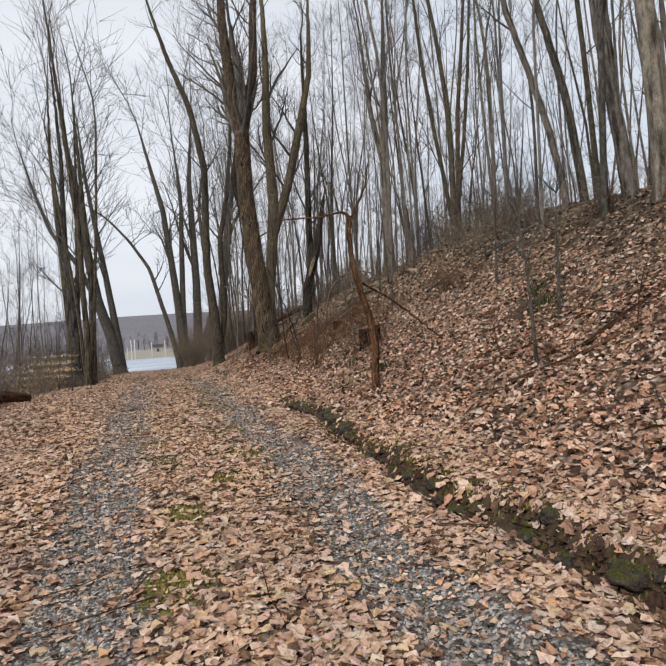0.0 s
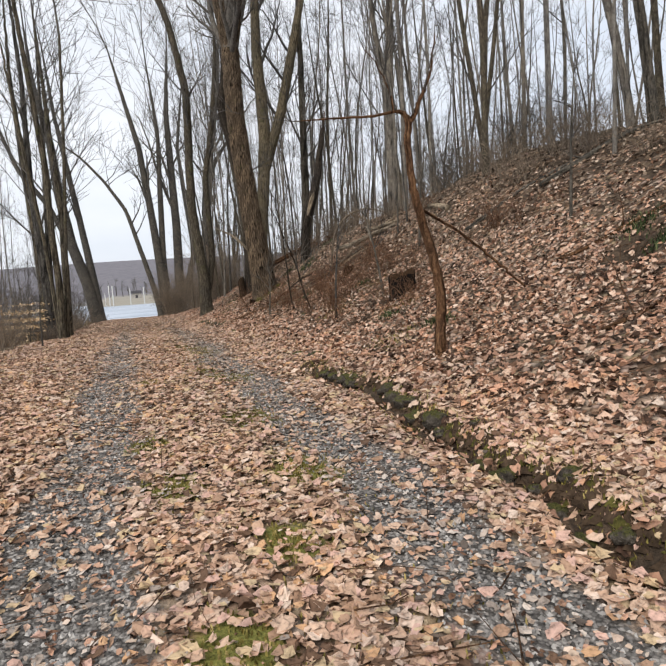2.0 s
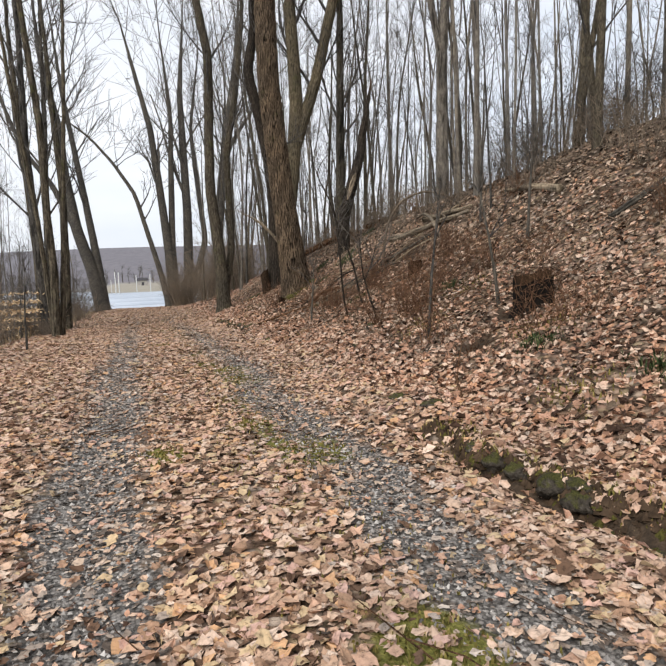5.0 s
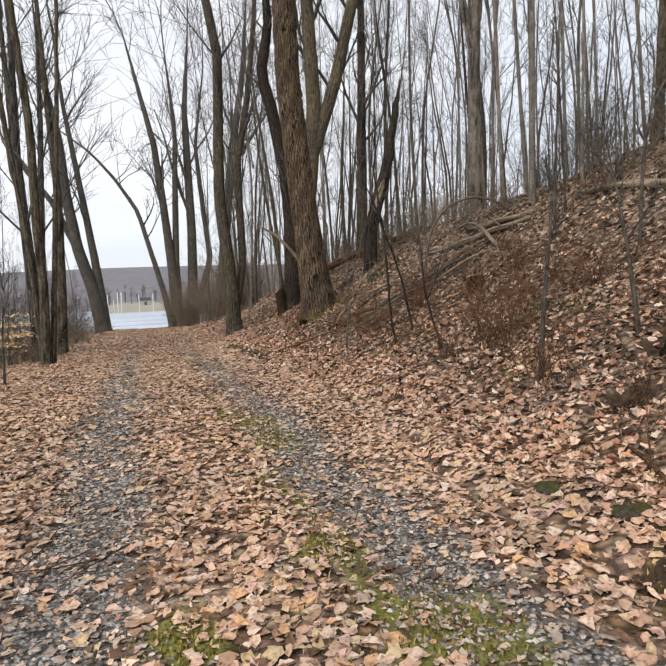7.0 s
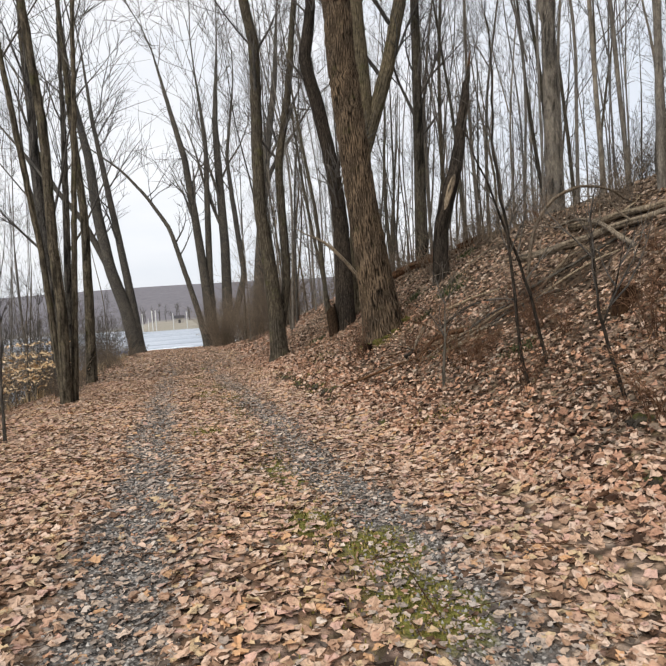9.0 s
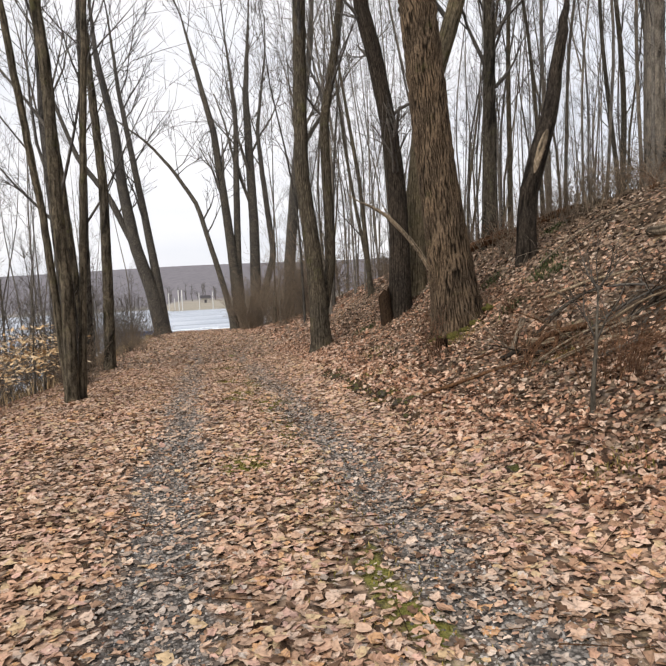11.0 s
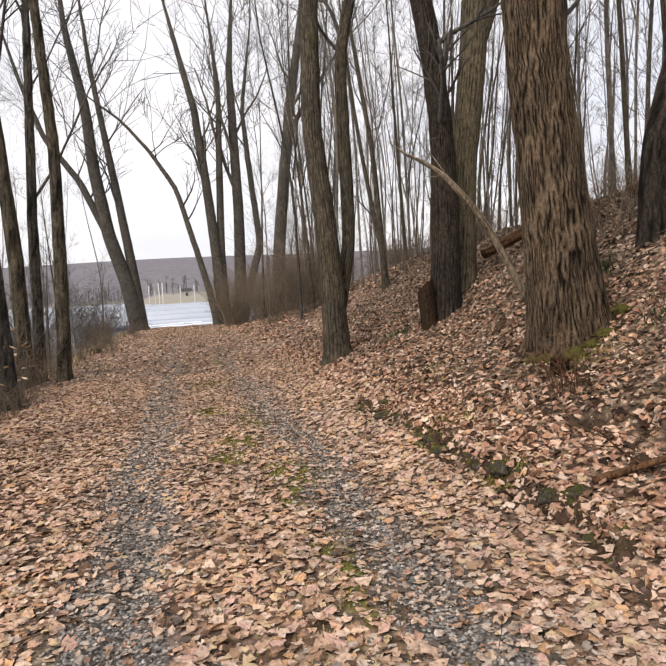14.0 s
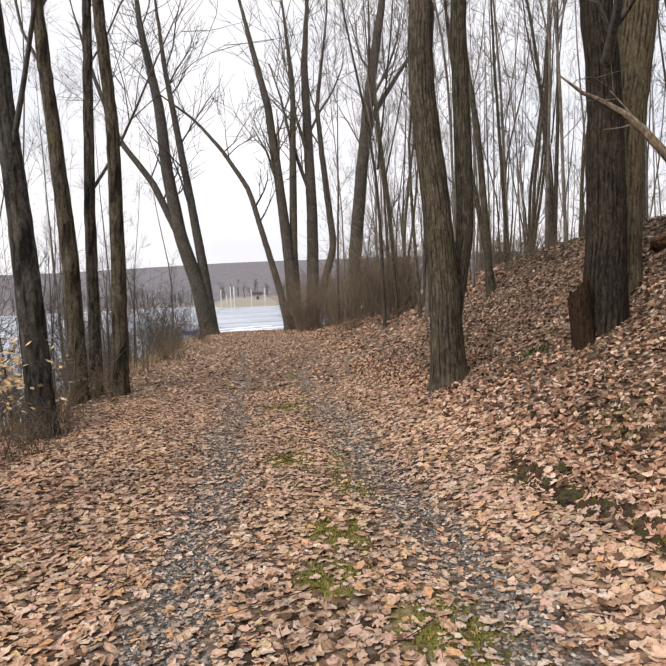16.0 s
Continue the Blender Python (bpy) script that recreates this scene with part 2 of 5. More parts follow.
M_STONE = stone_material()
M_MOSS = plain("yellow_green_moss", (0.025, 0.024, 0.01), (0.12, 0.108, 0.03), 34, 1.0, 0.05, 0.03)
M_CLOD = plain("dark_damp_earth", (0.018, 0.012, 0.008), (0.09, 0.06, 0.038), 12, 1.0, 0.1)
m_gr, nt_gr, b_gr = material("grey_crushed_gravel", 0.9, 0.12)
geo_gr = nt_gr.nodes.new("ShaderNodeNewGeometry")
nt_gr.links.new(ramp(nt_gr, geo_gr.outputs["Random Per Island"], ((0.0, (0.05, 0.047, 0.044)), (0.35, (0.18, 0.17, 0.159)), (0.75, (0.325, 0.305, 0.285)), (1.0, (0.5, 0.475, 0.445)))), b_gr.inputs["Base Color"])
M_GRAVEL = m_gr
M_GRASS = leaf_material("low_green_grass", ((0.0, (0.12, 0.11, 0.03)), (0.4, (0.23, 0.20, 0.06)), (0.75, (0.36, 0.30, 0.12))))
M_FERN = leaf_material("evergreen_fern", ((0.0, (0.03, 0.05, 0.02)), (0.5, (0.06, 0.085, 0.035)), (0.8, (0.13, 0.14, 0.065))))
M_STRAW = leaf_material("dry_straw_grass", ((0.0, (0.30, 0.22, 0.12)), (0.4, (0.46, 0.36, 0.22)), (0.75, (0.55, 0.46, 0.3))))
M_ICE = plain("broken_shore_ice", (0.62, 0.68, 0.74), (0.88, 0.9, 0.92), 2.0, 0.35, 0.5, 0.03)
M_PALE_POLE = plain("bleached_white_piling", (0.42, 0.42, 0.4), (0.62, 0.62, 0.6), 2.0)
M_ROOF = plain("dark_shingle_roof", (0.03, 0.03, 0.035), (0.07, 0.065, 0.07), 3.0)
M_WALL = plain("weathered_grey_boards", (0.25, 0.24, 0.22), (0.4, 0.38, 0.35), 2.0)
M_HULL = plain("faded_blue_boat_hull", (0.06, 0.16, 0.42), (0.12, 0.26, 0.55), 1.5, 0.5, 0.4)
m_wa, nt_wa, b_wa = material("icy_pale_river_water", 0.28, 0.5)
b_wa.inputs["Base Color"].default_value = (0.30, 0.37, 0.44, 1)
wa_streak = noise_tex(nt_wa, coords(nt_wa, (0.03, 0.25, 1)), 1.0, 5, 0.65)
nt_wa.links.new(ramp(nt_wa, wa_streak, ((0.36, (0.10, 0.15, 0.21)), (0.5, (0.26, 0.32, 0.40)), (0.62, (0.50, 0.54, 0.60)))), b_wa.inputs["Base Color"])
b_wa.inputs["IOR"].default_value = 1.33
wa_vec = coords(nt_wa, (0.25, 1.2, 1))
bump(nt_wa, b_wa, noise_tex(nt_wa, wa_vec, 1.3, 4), 0.5, 0.3)
M_WATER = m_wa

# ---- the shape of the land ----
LANE_Z = ((-40, -0.3), (0, -0.02), (4, 0.07), (5.5, 0.17), (8.3, 0.24), (13, 0.22), (16, 0.28), (20, 0.16), (23, 0.17), (26, 0.05), (30, -0.1), (35, -0.36),
          (45, -0.55), (60, -0.78), (75, -1.1), (79, -1.5), (84, -3.3), (95, -4.5))
BANK_Z = ((2.0, 0.0), (2.5, 0.1), (3.2, 0.28), (3.9, 0.52), (4.5, 0.76), (5.0, 0.98), (5.5, 1.25), (6, 1.55), (7, 2.2), (8, 2.8), (9, 3.3), (10, 3.65), (12, 4.0), (20, 5.0), (60, 9.0), (200, 14.0))
BANK_K = ((-40, 1.0), (10, 1.0), (18, 1.18), (24, 1.05), (28, 1.0), (40, 0.95), (50, 0.75), (65, 0.35), (78, 0.05), (90, 0.0))
LEFT_Z = ((-40, -4.2), (-14, -3.4), (-10, -2.4), (-7, -1.2), (-5, -0.4), (-4, -0.12), (-2.6, 0.0))
BANK_SHIFT = ((-20, 0.15), (5, 0.1), (8, 0.3), (11.5, 0.0), (17, 0.15), (21.3, 0.3), (25, -0.35), (30, -0.7), (40, -0.6), (70, 0.0))
FAR_Z = ((84, 0.0), (276, 0.0), (288, 1.95), (340, 4.3), (420, 7.0), (560, 25.0), (760, 46.0), (1100, 52.0), (3000, 60.0))
WATER = -2.7
# torn hollows in the bank: x, y, radius, depth; the first two are added to darken the ground under the brush heap
HOLLOWS = ((5.7, 21.3, 0.6, 0.08), (6.6, 20.6, 0.6, 0.08), (4.72, 22.05, 0.32, 0.3), (3.5, 23.25, 0.16, 0.1), (4.1, 24.4, 0.16, 0.12), (4.55, 13.1, 0.25, 0.12), (5.4, 18.2, 0.25, 0.1), (3.7, 12.7, 0.2, 0.1), (5.9, 8.6, 0.3, 0.12))


def table(v, rows):
    a = np.asarray(rows, float)
    return np.interp(v, a[:, 0], a[:, 1])


def smooth_table(v, rows, r):
    return (table(v - r, rows) + 2 * table(v, rows) + table(v + r, rows)) / 4


def waves(x, y):
    """Soft uneven ground, about -1 to 1."""
    return (np.sin(1.7 * x + 0.6 * y + 1.0) * np.sin(0.9 * y - 0.5 * x) + 0.6 * np.sin(3.1 * x - 2.3 * y + 2.0) * np.sin(2.7 * y + 1.3 * x) + 0.4 * np.sin(6.3 * x + 4.1 * y) * np.sin(5.2 * y - 3.7 * x + 0.7)) / 1.6


def ditch_x(y):
    return 2.12 + 0.08 * np.sin(0.9 * y) + 0.05 * np.sin(2.3 * y + 1) + 0.03 * np.sin(6.1 * y) + 0.02 * np.clip(y - 10, 0, 20)


def ditch_depth(y):
    return 0.125 * table(y, ((-20, 1.0), (9.5, 1.0), (11.5, 0.15), (13, 0.5), (15, 0.15), (20.5, 0.1), (22, 0.45), (24.5, 0.45), (26.5, 0.25), (28, 0.0)))


def height(x, y):
    """The height of the ground at x, y (arrays)."""
    x, y = np.asarray(x, float), np.asarray(y, float)
    k = smooth_table(y, BANK_K, 1.5)
    far = np.clip((y - 84) / 10, 0, 1)
    z = smooth_table(y, LANE_Z, 0.8) + smooth_table(x - smooth_table(y, BANK_SHIFT, 1.0), BANK_Z, 0.2) * k + smooth_table(x, LEFT_Z, 0.25) * (1 - far)
    rough = table(x, ((-6, 1.0), (-2.6, 0.7), (-2.0, 0.15), (1.9, 0.15), (2.6, 0.6), (5, 1.0)))
    z = z + waves(x, y) * 0.07 * rough * (1 - far)
    d = x - ditch_x(y)
    z = z - ditch_depth(y) * np.exp(-(d / np.where(d > 0, 0.06, 0.10)) ** 2) + (0.45 + 0.3 * np.sin(7 * y) * np.sin(3.3 * y)) * ditch_depth(y) * np.exp(-((d - 0.22) / 0.14) ** 2)
    z = z - 0.025 * (np.exp(-((x + 0.4) / 0.28) ** 2) + np.exp(-((x - 1.3) / 0.28) ** 2)) * (1 - far)
    for a, b, r, deep in HOLLOWS:
        z = z - deep * np.exp(-(((x - a) / r) ** 2 + ((y - b) / r) ** 2) ** 2)
    ridge = table(y - 85 * np.clip((-x - 13) / 12, 0, 1) * np.clip((540 - y) / 130, 0, 1), FAR_Z) * (1 + 0.04 * np.sin(x / 170 + 0.6) + 0.02 * np.sin(x / 61 + y / 90))
    return z + ridge

# ---- mesh helpers ----
def mesh_from(name, verts, faces_flat, sizes, mat, smooth=True):
    """A mesh from numpy arrays: vertices, loop indices and the corner count of each face."""
    me = bpy.data.meshes.new(name)
    verts, faces_flat, sizes = np.asarray(verts, np.float32), np.asarray(faces_flat, np.int32), np.asarray(sizes, np.int32)
    me.vertices.add(len(verts))
    me.vertices.foreach_set("co", verts.ravel())
    me.loops.add(len(faces_flat))
    me.loops.foreach_set("vertex_index", faces_flat)
    me.polygons.add(len(sizes))
    me.polygons.foreach_set("loop_start", np.concatenate([[0], np.cumsum(sizes)[:-1]]).astype(np.int32))
    me.polygons.foreach_set("use_smooth", np.full(len(sizes), smooth))
    me.materials.append(mat)
    me.update(calc_edges=True)
    return me


class Tubes:
    """Collects tapered round tubes along paths, for trunks, limbs, canes and logs."""

    def __init__(self):
        self.v, self.f, self.n, self.g = [], [], 0, []

    def add(self, path, radii, sides=6, rough=0.0, flare=0.0, lobes=5, phase=0.0, tip=True, foot=False):
        p, r = np.asarray(path, float), np.asarray(radii, float)
        k = len(p)
        d = np.gradient(p, axis=0)
        d /= np.linalg.norm(d, axis=1)[:, None] + 1e-9
        ref = np.where(np.abs(d[:, 2:3]) > 0.8, [[1.0, 0.0, 0.0]], [[0.0, 0.0, 1.0]])
        if np.abs(d[:, 2]).max() > 0.8 and np.abs(d[:, 2]).min() <= 0.8:
            ref = np.tile([[0.36, 0.93, 0.05]], (k, 1))
        u = np.cross(d, ref)
        u /= np.linalg.norm(u, axis=1)[:, None] + 1e-9
        w = np.cross(d, u)
        th = np.linspace(0, 2 * np.pi, sides, endpoint=False)
        rr = np.repeat(r[:, None], sides, 1)
        s = np.concatenate([[0], np.cumsum(np.linalg.norm(np.diff(p, axis=0), axis=1))])[:, None]
        if flare:
            rr = rr * (1 + flare * np.exp(-s / 0.32) * (0.75 + 0.5 * np.cos(lobes * th[None] + phase)))
        if rough:
            a = th[None] * 13 + 0.8 * np.sin(s * 1.3 + 3 * th[None]) + 0.5 * np.sin(s * 3.1 - 5 * th[None] + phase) + 0.35 * np.sin(s * 7 + 2 * th[None])
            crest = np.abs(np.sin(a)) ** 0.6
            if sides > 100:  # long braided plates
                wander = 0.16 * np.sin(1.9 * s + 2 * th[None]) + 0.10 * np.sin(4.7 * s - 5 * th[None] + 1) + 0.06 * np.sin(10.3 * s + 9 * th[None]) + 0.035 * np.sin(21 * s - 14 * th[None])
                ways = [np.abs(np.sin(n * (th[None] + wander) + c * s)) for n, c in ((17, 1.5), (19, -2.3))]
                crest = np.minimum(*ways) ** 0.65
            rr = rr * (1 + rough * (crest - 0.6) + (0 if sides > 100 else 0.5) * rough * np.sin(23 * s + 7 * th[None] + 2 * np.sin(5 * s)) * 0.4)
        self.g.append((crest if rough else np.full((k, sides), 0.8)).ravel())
        ring = p[:, None] + rr[..., None] * (np.cos(th)[None, :, None] * u[:, None] + np.sin(th)[None, :, None] * w[:, None])
        i = np.arange(k - 1)[:, None] * sides
        j = np.arange(sides)[None]
        jn = (j + 1) % sides
        q = np.stack([i + j, i + jn, i + sides + jn, i + sides + j], -1).reshape(-1, 4) + self.n
        self.v.append(ring.reshape(-1, 3))
        self.f.append((q.ravel(), np.full(len(q), 4)))
        self.n += k * sides
        for end, on in ((k - 1, tip), (0, foot)):
            if on:
                loop = np.arange(sides) + end * sides + self.n - k * sides
                self.f.append(((loop if end else loop[::-1]), np.array([sides])))
        return self

    def mesh(self, name, mat):
        me = mesh_from(name, np.concatenate(self.v), np.concatenate([f for f, _ in self.f]), np.concatenate([s for _, s in self.f]), mat)
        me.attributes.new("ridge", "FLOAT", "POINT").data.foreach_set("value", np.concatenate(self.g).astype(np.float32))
        return me


def part(name, me, parent, label=""):
    ob = new(name, me)
    ob.parent = parent
    return tagged(ob, label)


def thing(name, x, y, z, label, category, group=""):
    ob = new(name)
    ob.empty_display_size = 0.2
    ob.matrix_world = Matrix.Translation((x, y, z))
    return tagged(ob, label, category, group)


def course(points, step=0.4, wiggle=0.0, rng=None):
    """A smooth path with radii through a few points (x, y, z, radius)."""
    a = np.asarray(points, float)
    s = np.concatenate([[0], np.cumsum(np.linalg.norm(np.diff(a[:, :3], axis=0), axis=1))])
    n = max(4, int(s[-1] / step))
    t = np.linspace(0, s[-1], n)
    g = s[-1] / n * 1.5
    out = np.stack([(np.interp(np.clip(t - g, 0, s[-1]), s, a[:, c]) + 2 * np.interp(t, s, a[:, c]) + np.interp(np.clip(t + g, 0, s[-1]), s, a[:, c])) / 4 for c in range(4)], 1)
    out[0], out[-1] = a[0], a[-1]
    if wiggle and rng is not None:
        out[1:-1, :2] += rng.normal(0, wiggle, (n - 2, 2)) * np.linspace(0.3, 1, n - 2)[:, None]
    return out[:, :3], out[:, 3]


def limb(T, start, way, length, r, depth, rng, up=0.25, gnarl=0.12, kids=5, least=0.004):
    """A bending limb with its smaller branches and twigs."""
    seg = (2, 3, 4, 6)[depth]
    d, p, path = np.array(way, float), np.array(start, float), [np.array(start, float)]
    d /= np.linalg.norm(d)
    for _ in range(seg):
        d = d + rng.normal(0, gnarl, 3) + (0, 0, up * 0.35)
        d /= np.linalg.norm(d)
        p = p + d * length / seg
        path.append(p)
    path = np.array(path)
    end = 0.28 if depth else 0.45
    T.add(path, np.linspace(r, r * end, seg + 1), (3, 3, 4, 6)[depth], tip=depth > 1)
    if depth:
        for _ in range(kids):
            u = rng.uniform(0.2, 0.999) * seg
            i = min(int(u), seg - 1)
            at = path[i] + (path[i + 1] - path[i]) * (u - i)
            t = path[i + 1] - path[i]
            t = t / np.linalg.norm(t)
            side = np.cross(t, rng.normal(0, 1, 3))
            side /= np.linalg.norm(side) + 1e-9
            limb(T, at, t * 0.85 + side * 0.6, length * rng.uniform(0.4, 0.75), max(r * (1 - u / seg * 0.72) * 0.6, least), depth - 1, rng, up, gnarl, kids, least)


def tree(name, stems, label, bark_mat, seed, crown_from=6.0, limbs=12, reach=3.2, sides=14, rough=0.0, flare=0.6, depth=3, group="trees along the lane", category="tree", kids=4, twig_mat=None, least=0.004, step=0.4):
    """A bare tree. stems: lists of (x, y, z, radius) in the world; the first one is the main trunk and sets the base."""
    rng = np.random.default_rng(seed)
    x, y, z, _ = stems[0][0]
    root = thing(name, x, y, z, label, category, group)
    T, C = Tubes(), Tubes()
    for k, s in enumerate(stems):
        pts = [(a - x, b - y, c - z, r) for a, b, c, r in s]
        if k == 0:
            pts = [(pts[0][0], pts[0][1], pts[0][2] - 0.25, pts[0][3] * 1.05)] + pts
        path, rad = course(pts, (0.1 if sides > 100 else min(step, 0.24)) if rough else step, 0.012, rng)
        T.add(path, rad, sides if k == 0 else max(8, sides * 2 // 3), rough, flare if k == 0 else 0.0, 5, seed)
        tops = [i for i in range(len(path)) if path[i][2] + z > crown_from]
        if tops:
            for _ in range(max(2, int(limbs / len(stems)))):
                i = int(rng.choice(tops))
                a = rng.uniform(0, 2 * np.pi)
                far = rng.uniform(0.55, 1.15) * reach * (1 - 0.35 * (i - tops[0]) / max(1, len(tops)))
                limb(C, path[i], (np.cos(a), np.sin(a), rng.uniform(0.7, 2.3)), far, max(rad[i] * rng.uniform(0.25, 0.42), 0.012), depth, rng, kids=kids, least=least)
            limb(C, path[-1], path[-1] - path[-2], reach, rad[-1], depth, rng, kids=kids, least=least)
    part("trunk", T.mesh("trunk", bark_mat), root)
    if C.n:
        part("crown", C.mesh("crown", twig_mat or M_TWIG), root, "bare grey-brown limbs and twigs")
    return root


def ground_at(x, y):
    return float(height(x, y))


# ---- ground: one sheet, fine along the lane and coarse to the horizon ----
def graded(lo, fine_lo, fine_hi, hi, fine, grow=1.13):
    mid = list(np.arange(fine_lo, fine_hi, fine))
    left, s, v = [], fine, fine_lo
    while v > lo:
        s *= grow
        v -= s
        left.append(v)
    right, s, v = [], fine, mid[-1]
    while v < hi:
        s *= grow
        v += s
        right.append(v)
    return np.array(left[::-1] + mid + right)


MOSS_SPOTS = ((0.86, 8.13, 0.3), (0.94, 6.42, 0.28), (0.09, 6.45, 0.25), (0.05, 11.22, 0.22), (1.13, 10.88, 0.35), (1.16, 15.27, 0.3), (1.12, 14.5, 0.35), (1.0, 24.4, 0.33), (0.45, 25.2, 0.25),
              (0.2, 4.6, 0.25), (0.6, 5.4, 0.2), (0.85, 15.9, 0.25), (0.6, 26.0, 0.3), (0.4, 28.5, 0.35), (0.9, 27.2, 0.3), (0.3, 20.6, 0.25), (0.1, 3.4, 0.25), (0.0, 7.6, 0.22), (0.9, 11.9, 0.2), (0.5, 33, 0.5), (2.55, 23.1, 0.2), (2.45, 24.4, 0.25))


def masks(x, y):
    edge = 0.06 * np.sin(y * 1.3) + 0.04 * np.sin(y * 3.1 + 1)
    fade = table(y, ((-20, 1.05), (5, 1.05), (12, 0.95), (22, 0.85), (32, 0.7), (45, 0.45), (80, 0.4)))
    track = np.maximum(np.exp(-np.abs((x + 0.42 + edge) / 0.36) ** 3), np.exp(-np.abs((x - 1.3 - edge) / 0.34) ** 3) * table(y, ((0, 1.1), (8, 1.0), (14, 0.9), (40, 0.9)))) * fade * (y < 82)
    # Ditch strip: bare earth, its dark colour also painting the shaded edge.
    soil = ditch_depth(y) / 0.11 * np.exp(-((x - ditch_x(y) - 0.05) / 0.125) ** 2)
    moss = np.zeros_like(x)
    for a, b, r in MOSS_SPOTS:
        moss = np.maximum(moss, np.exp(-((x - a) ** 2 + ((y - b) * 0.7) ** 2) / r ** 2))
    fringe = np.clip(0.35 + 0.5 * np.sin(1.15 * y + 0.4) + 0.35 * np.sin(2.9 * y + 1.3), 0, 1) * table(y, ((4, 0.0), (8, 0.75), (34, 0.8), (50, 0.4)))
    moss = np.maximum(moss, fringe * np.exp(-((x - 0.93 - edge) / 0.17) ** 2))
    return track, soil, moss


def humus(x, y):
    """Bare dark earth: torn hollows, and patches between the leaves of the bank. In the hollows and under the brush
    heap it also paints shade.
    """
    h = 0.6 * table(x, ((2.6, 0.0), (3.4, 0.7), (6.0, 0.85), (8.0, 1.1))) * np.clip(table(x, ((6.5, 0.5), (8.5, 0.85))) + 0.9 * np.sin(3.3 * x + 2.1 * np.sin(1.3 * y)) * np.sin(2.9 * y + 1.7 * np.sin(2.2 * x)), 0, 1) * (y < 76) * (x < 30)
    for a, b, r, _ in HOLLOWS:
        h = np.maximum(h, 1.3 * np.exp(-((x - a) ** 2 + (y - b) ** 2) / (1.25 * r) ** 2))
    return h


gx, gy = graded(-2600, -4.5, 8.0, 2600, 0.12, 1.15), graded(-300, -1.0, 36.0, 3200, 0.14, 1.08)
GX, GY = np.meshgrid(gx, gy)
GZ = height(GX, GY)
nx, ny = len(gx), len(gy)
ii = (np.arange(ny - 1)[:, None] * nx + np.arange(nx - 1)[None]).ravel()
quads = np.stack([ii, ii + 1, ii + nx + 1, ii + nx], 1)
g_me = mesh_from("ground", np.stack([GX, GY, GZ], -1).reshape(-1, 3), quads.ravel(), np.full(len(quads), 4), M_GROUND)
t_mask, s_mask, m_mask = masks(GX.ravel(), GY.ravel())
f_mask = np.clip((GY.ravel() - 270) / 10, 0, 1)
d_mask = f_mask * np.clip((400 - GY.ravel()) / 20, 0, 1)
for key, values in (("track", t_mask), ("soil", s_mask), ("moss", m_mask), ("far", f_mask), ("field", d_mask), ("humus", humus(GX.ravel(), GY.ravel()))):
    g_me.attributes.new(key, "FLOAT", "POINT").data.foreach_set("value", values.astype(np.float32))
ground = tagged(new("ground", g_me), "two-track gravel lane and wooded bank under brown fallen leaves", "ground", kind="structure")

w_me = mesh_from("water", [(-2500, 60, WATER), (2500, 60, WATER), (2500, 420, WATER), (-2500, 420, WATER), (-2500, -250, WATER), (-8, -250, WATER), (-8, 60, WATER)],
                 [0, 6, 1, 2, 3, 4, 5, 6, 0], [5, 4], M_WATER, False)
tagged(new("water", w_me), "calm pale river reflecting the white sky", "river", kind="structure")


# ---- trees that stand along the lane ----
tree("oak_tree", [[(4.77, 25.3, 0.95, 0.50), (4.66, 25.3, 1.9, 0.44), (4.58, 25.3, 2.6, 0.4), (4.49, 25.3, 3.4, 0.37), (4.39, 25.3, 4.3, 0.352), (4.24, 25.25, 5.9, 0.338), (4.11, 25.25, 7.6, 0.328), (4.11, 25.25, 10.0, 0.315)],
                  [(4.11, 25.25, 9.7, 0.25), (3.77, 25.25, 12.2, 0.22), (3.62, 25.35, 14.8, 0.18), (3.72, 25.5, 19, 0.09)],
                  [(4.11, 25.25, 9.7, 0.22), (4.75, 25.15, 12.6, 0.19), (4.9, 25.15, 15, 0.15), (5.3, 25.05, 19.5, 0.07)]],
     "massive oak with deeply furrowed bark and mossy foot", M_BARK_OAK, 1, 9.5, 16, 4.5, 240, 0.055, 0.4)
tree("tree", [[(5.72, 30.3, 1.6, 0.27), (5.8, 30.3, 4.1, 0.27), (6.1, 30.3, 6.2, 0.27), (6.3, 30.3, 8.4, 0.26), (6.2, 30.3, 12.1, 0.22), (6.4, 30.3, 16, 0.15), (6.4, 30.4, 21, 0.06)],
              [(6.15, 30.3, 6.6, 0.24), (7.1, 30.2, 9.2, 0.22), (7.9, 30.2, 12.2, 0.2), (8.6, 30.2, 15, 0.14), (8.8, 30.2, 19, 0.06)]],
     "tall greenish-barked tree forking into a wide V", M_BARK_TAN, 2, 8.5, 14, 4.0, 60, 0.03)
tree("tree", [[(5.0, 29.6, 1.0, 0.31), (5.06, 29.6, 2.8, 0.26), (5.06, 29.6, 4.6, 0.225), (4.96, 29.6, 5.8, 0.205), (4.58, 29.6, 8.0, 0.2), (4.28, 29.6, 9.2, 0.19), (4.6, 29.6, 10.8, 0.15), (4.5, 29.6, 14, 0.05)]],
     "dark nearly black tree with rough bark and a crooked top", M_BARK_DARK, 3, 3.4, 10, 1.8, 60, 0.045, 0.3, depth=2, kids=4, least=0.005)
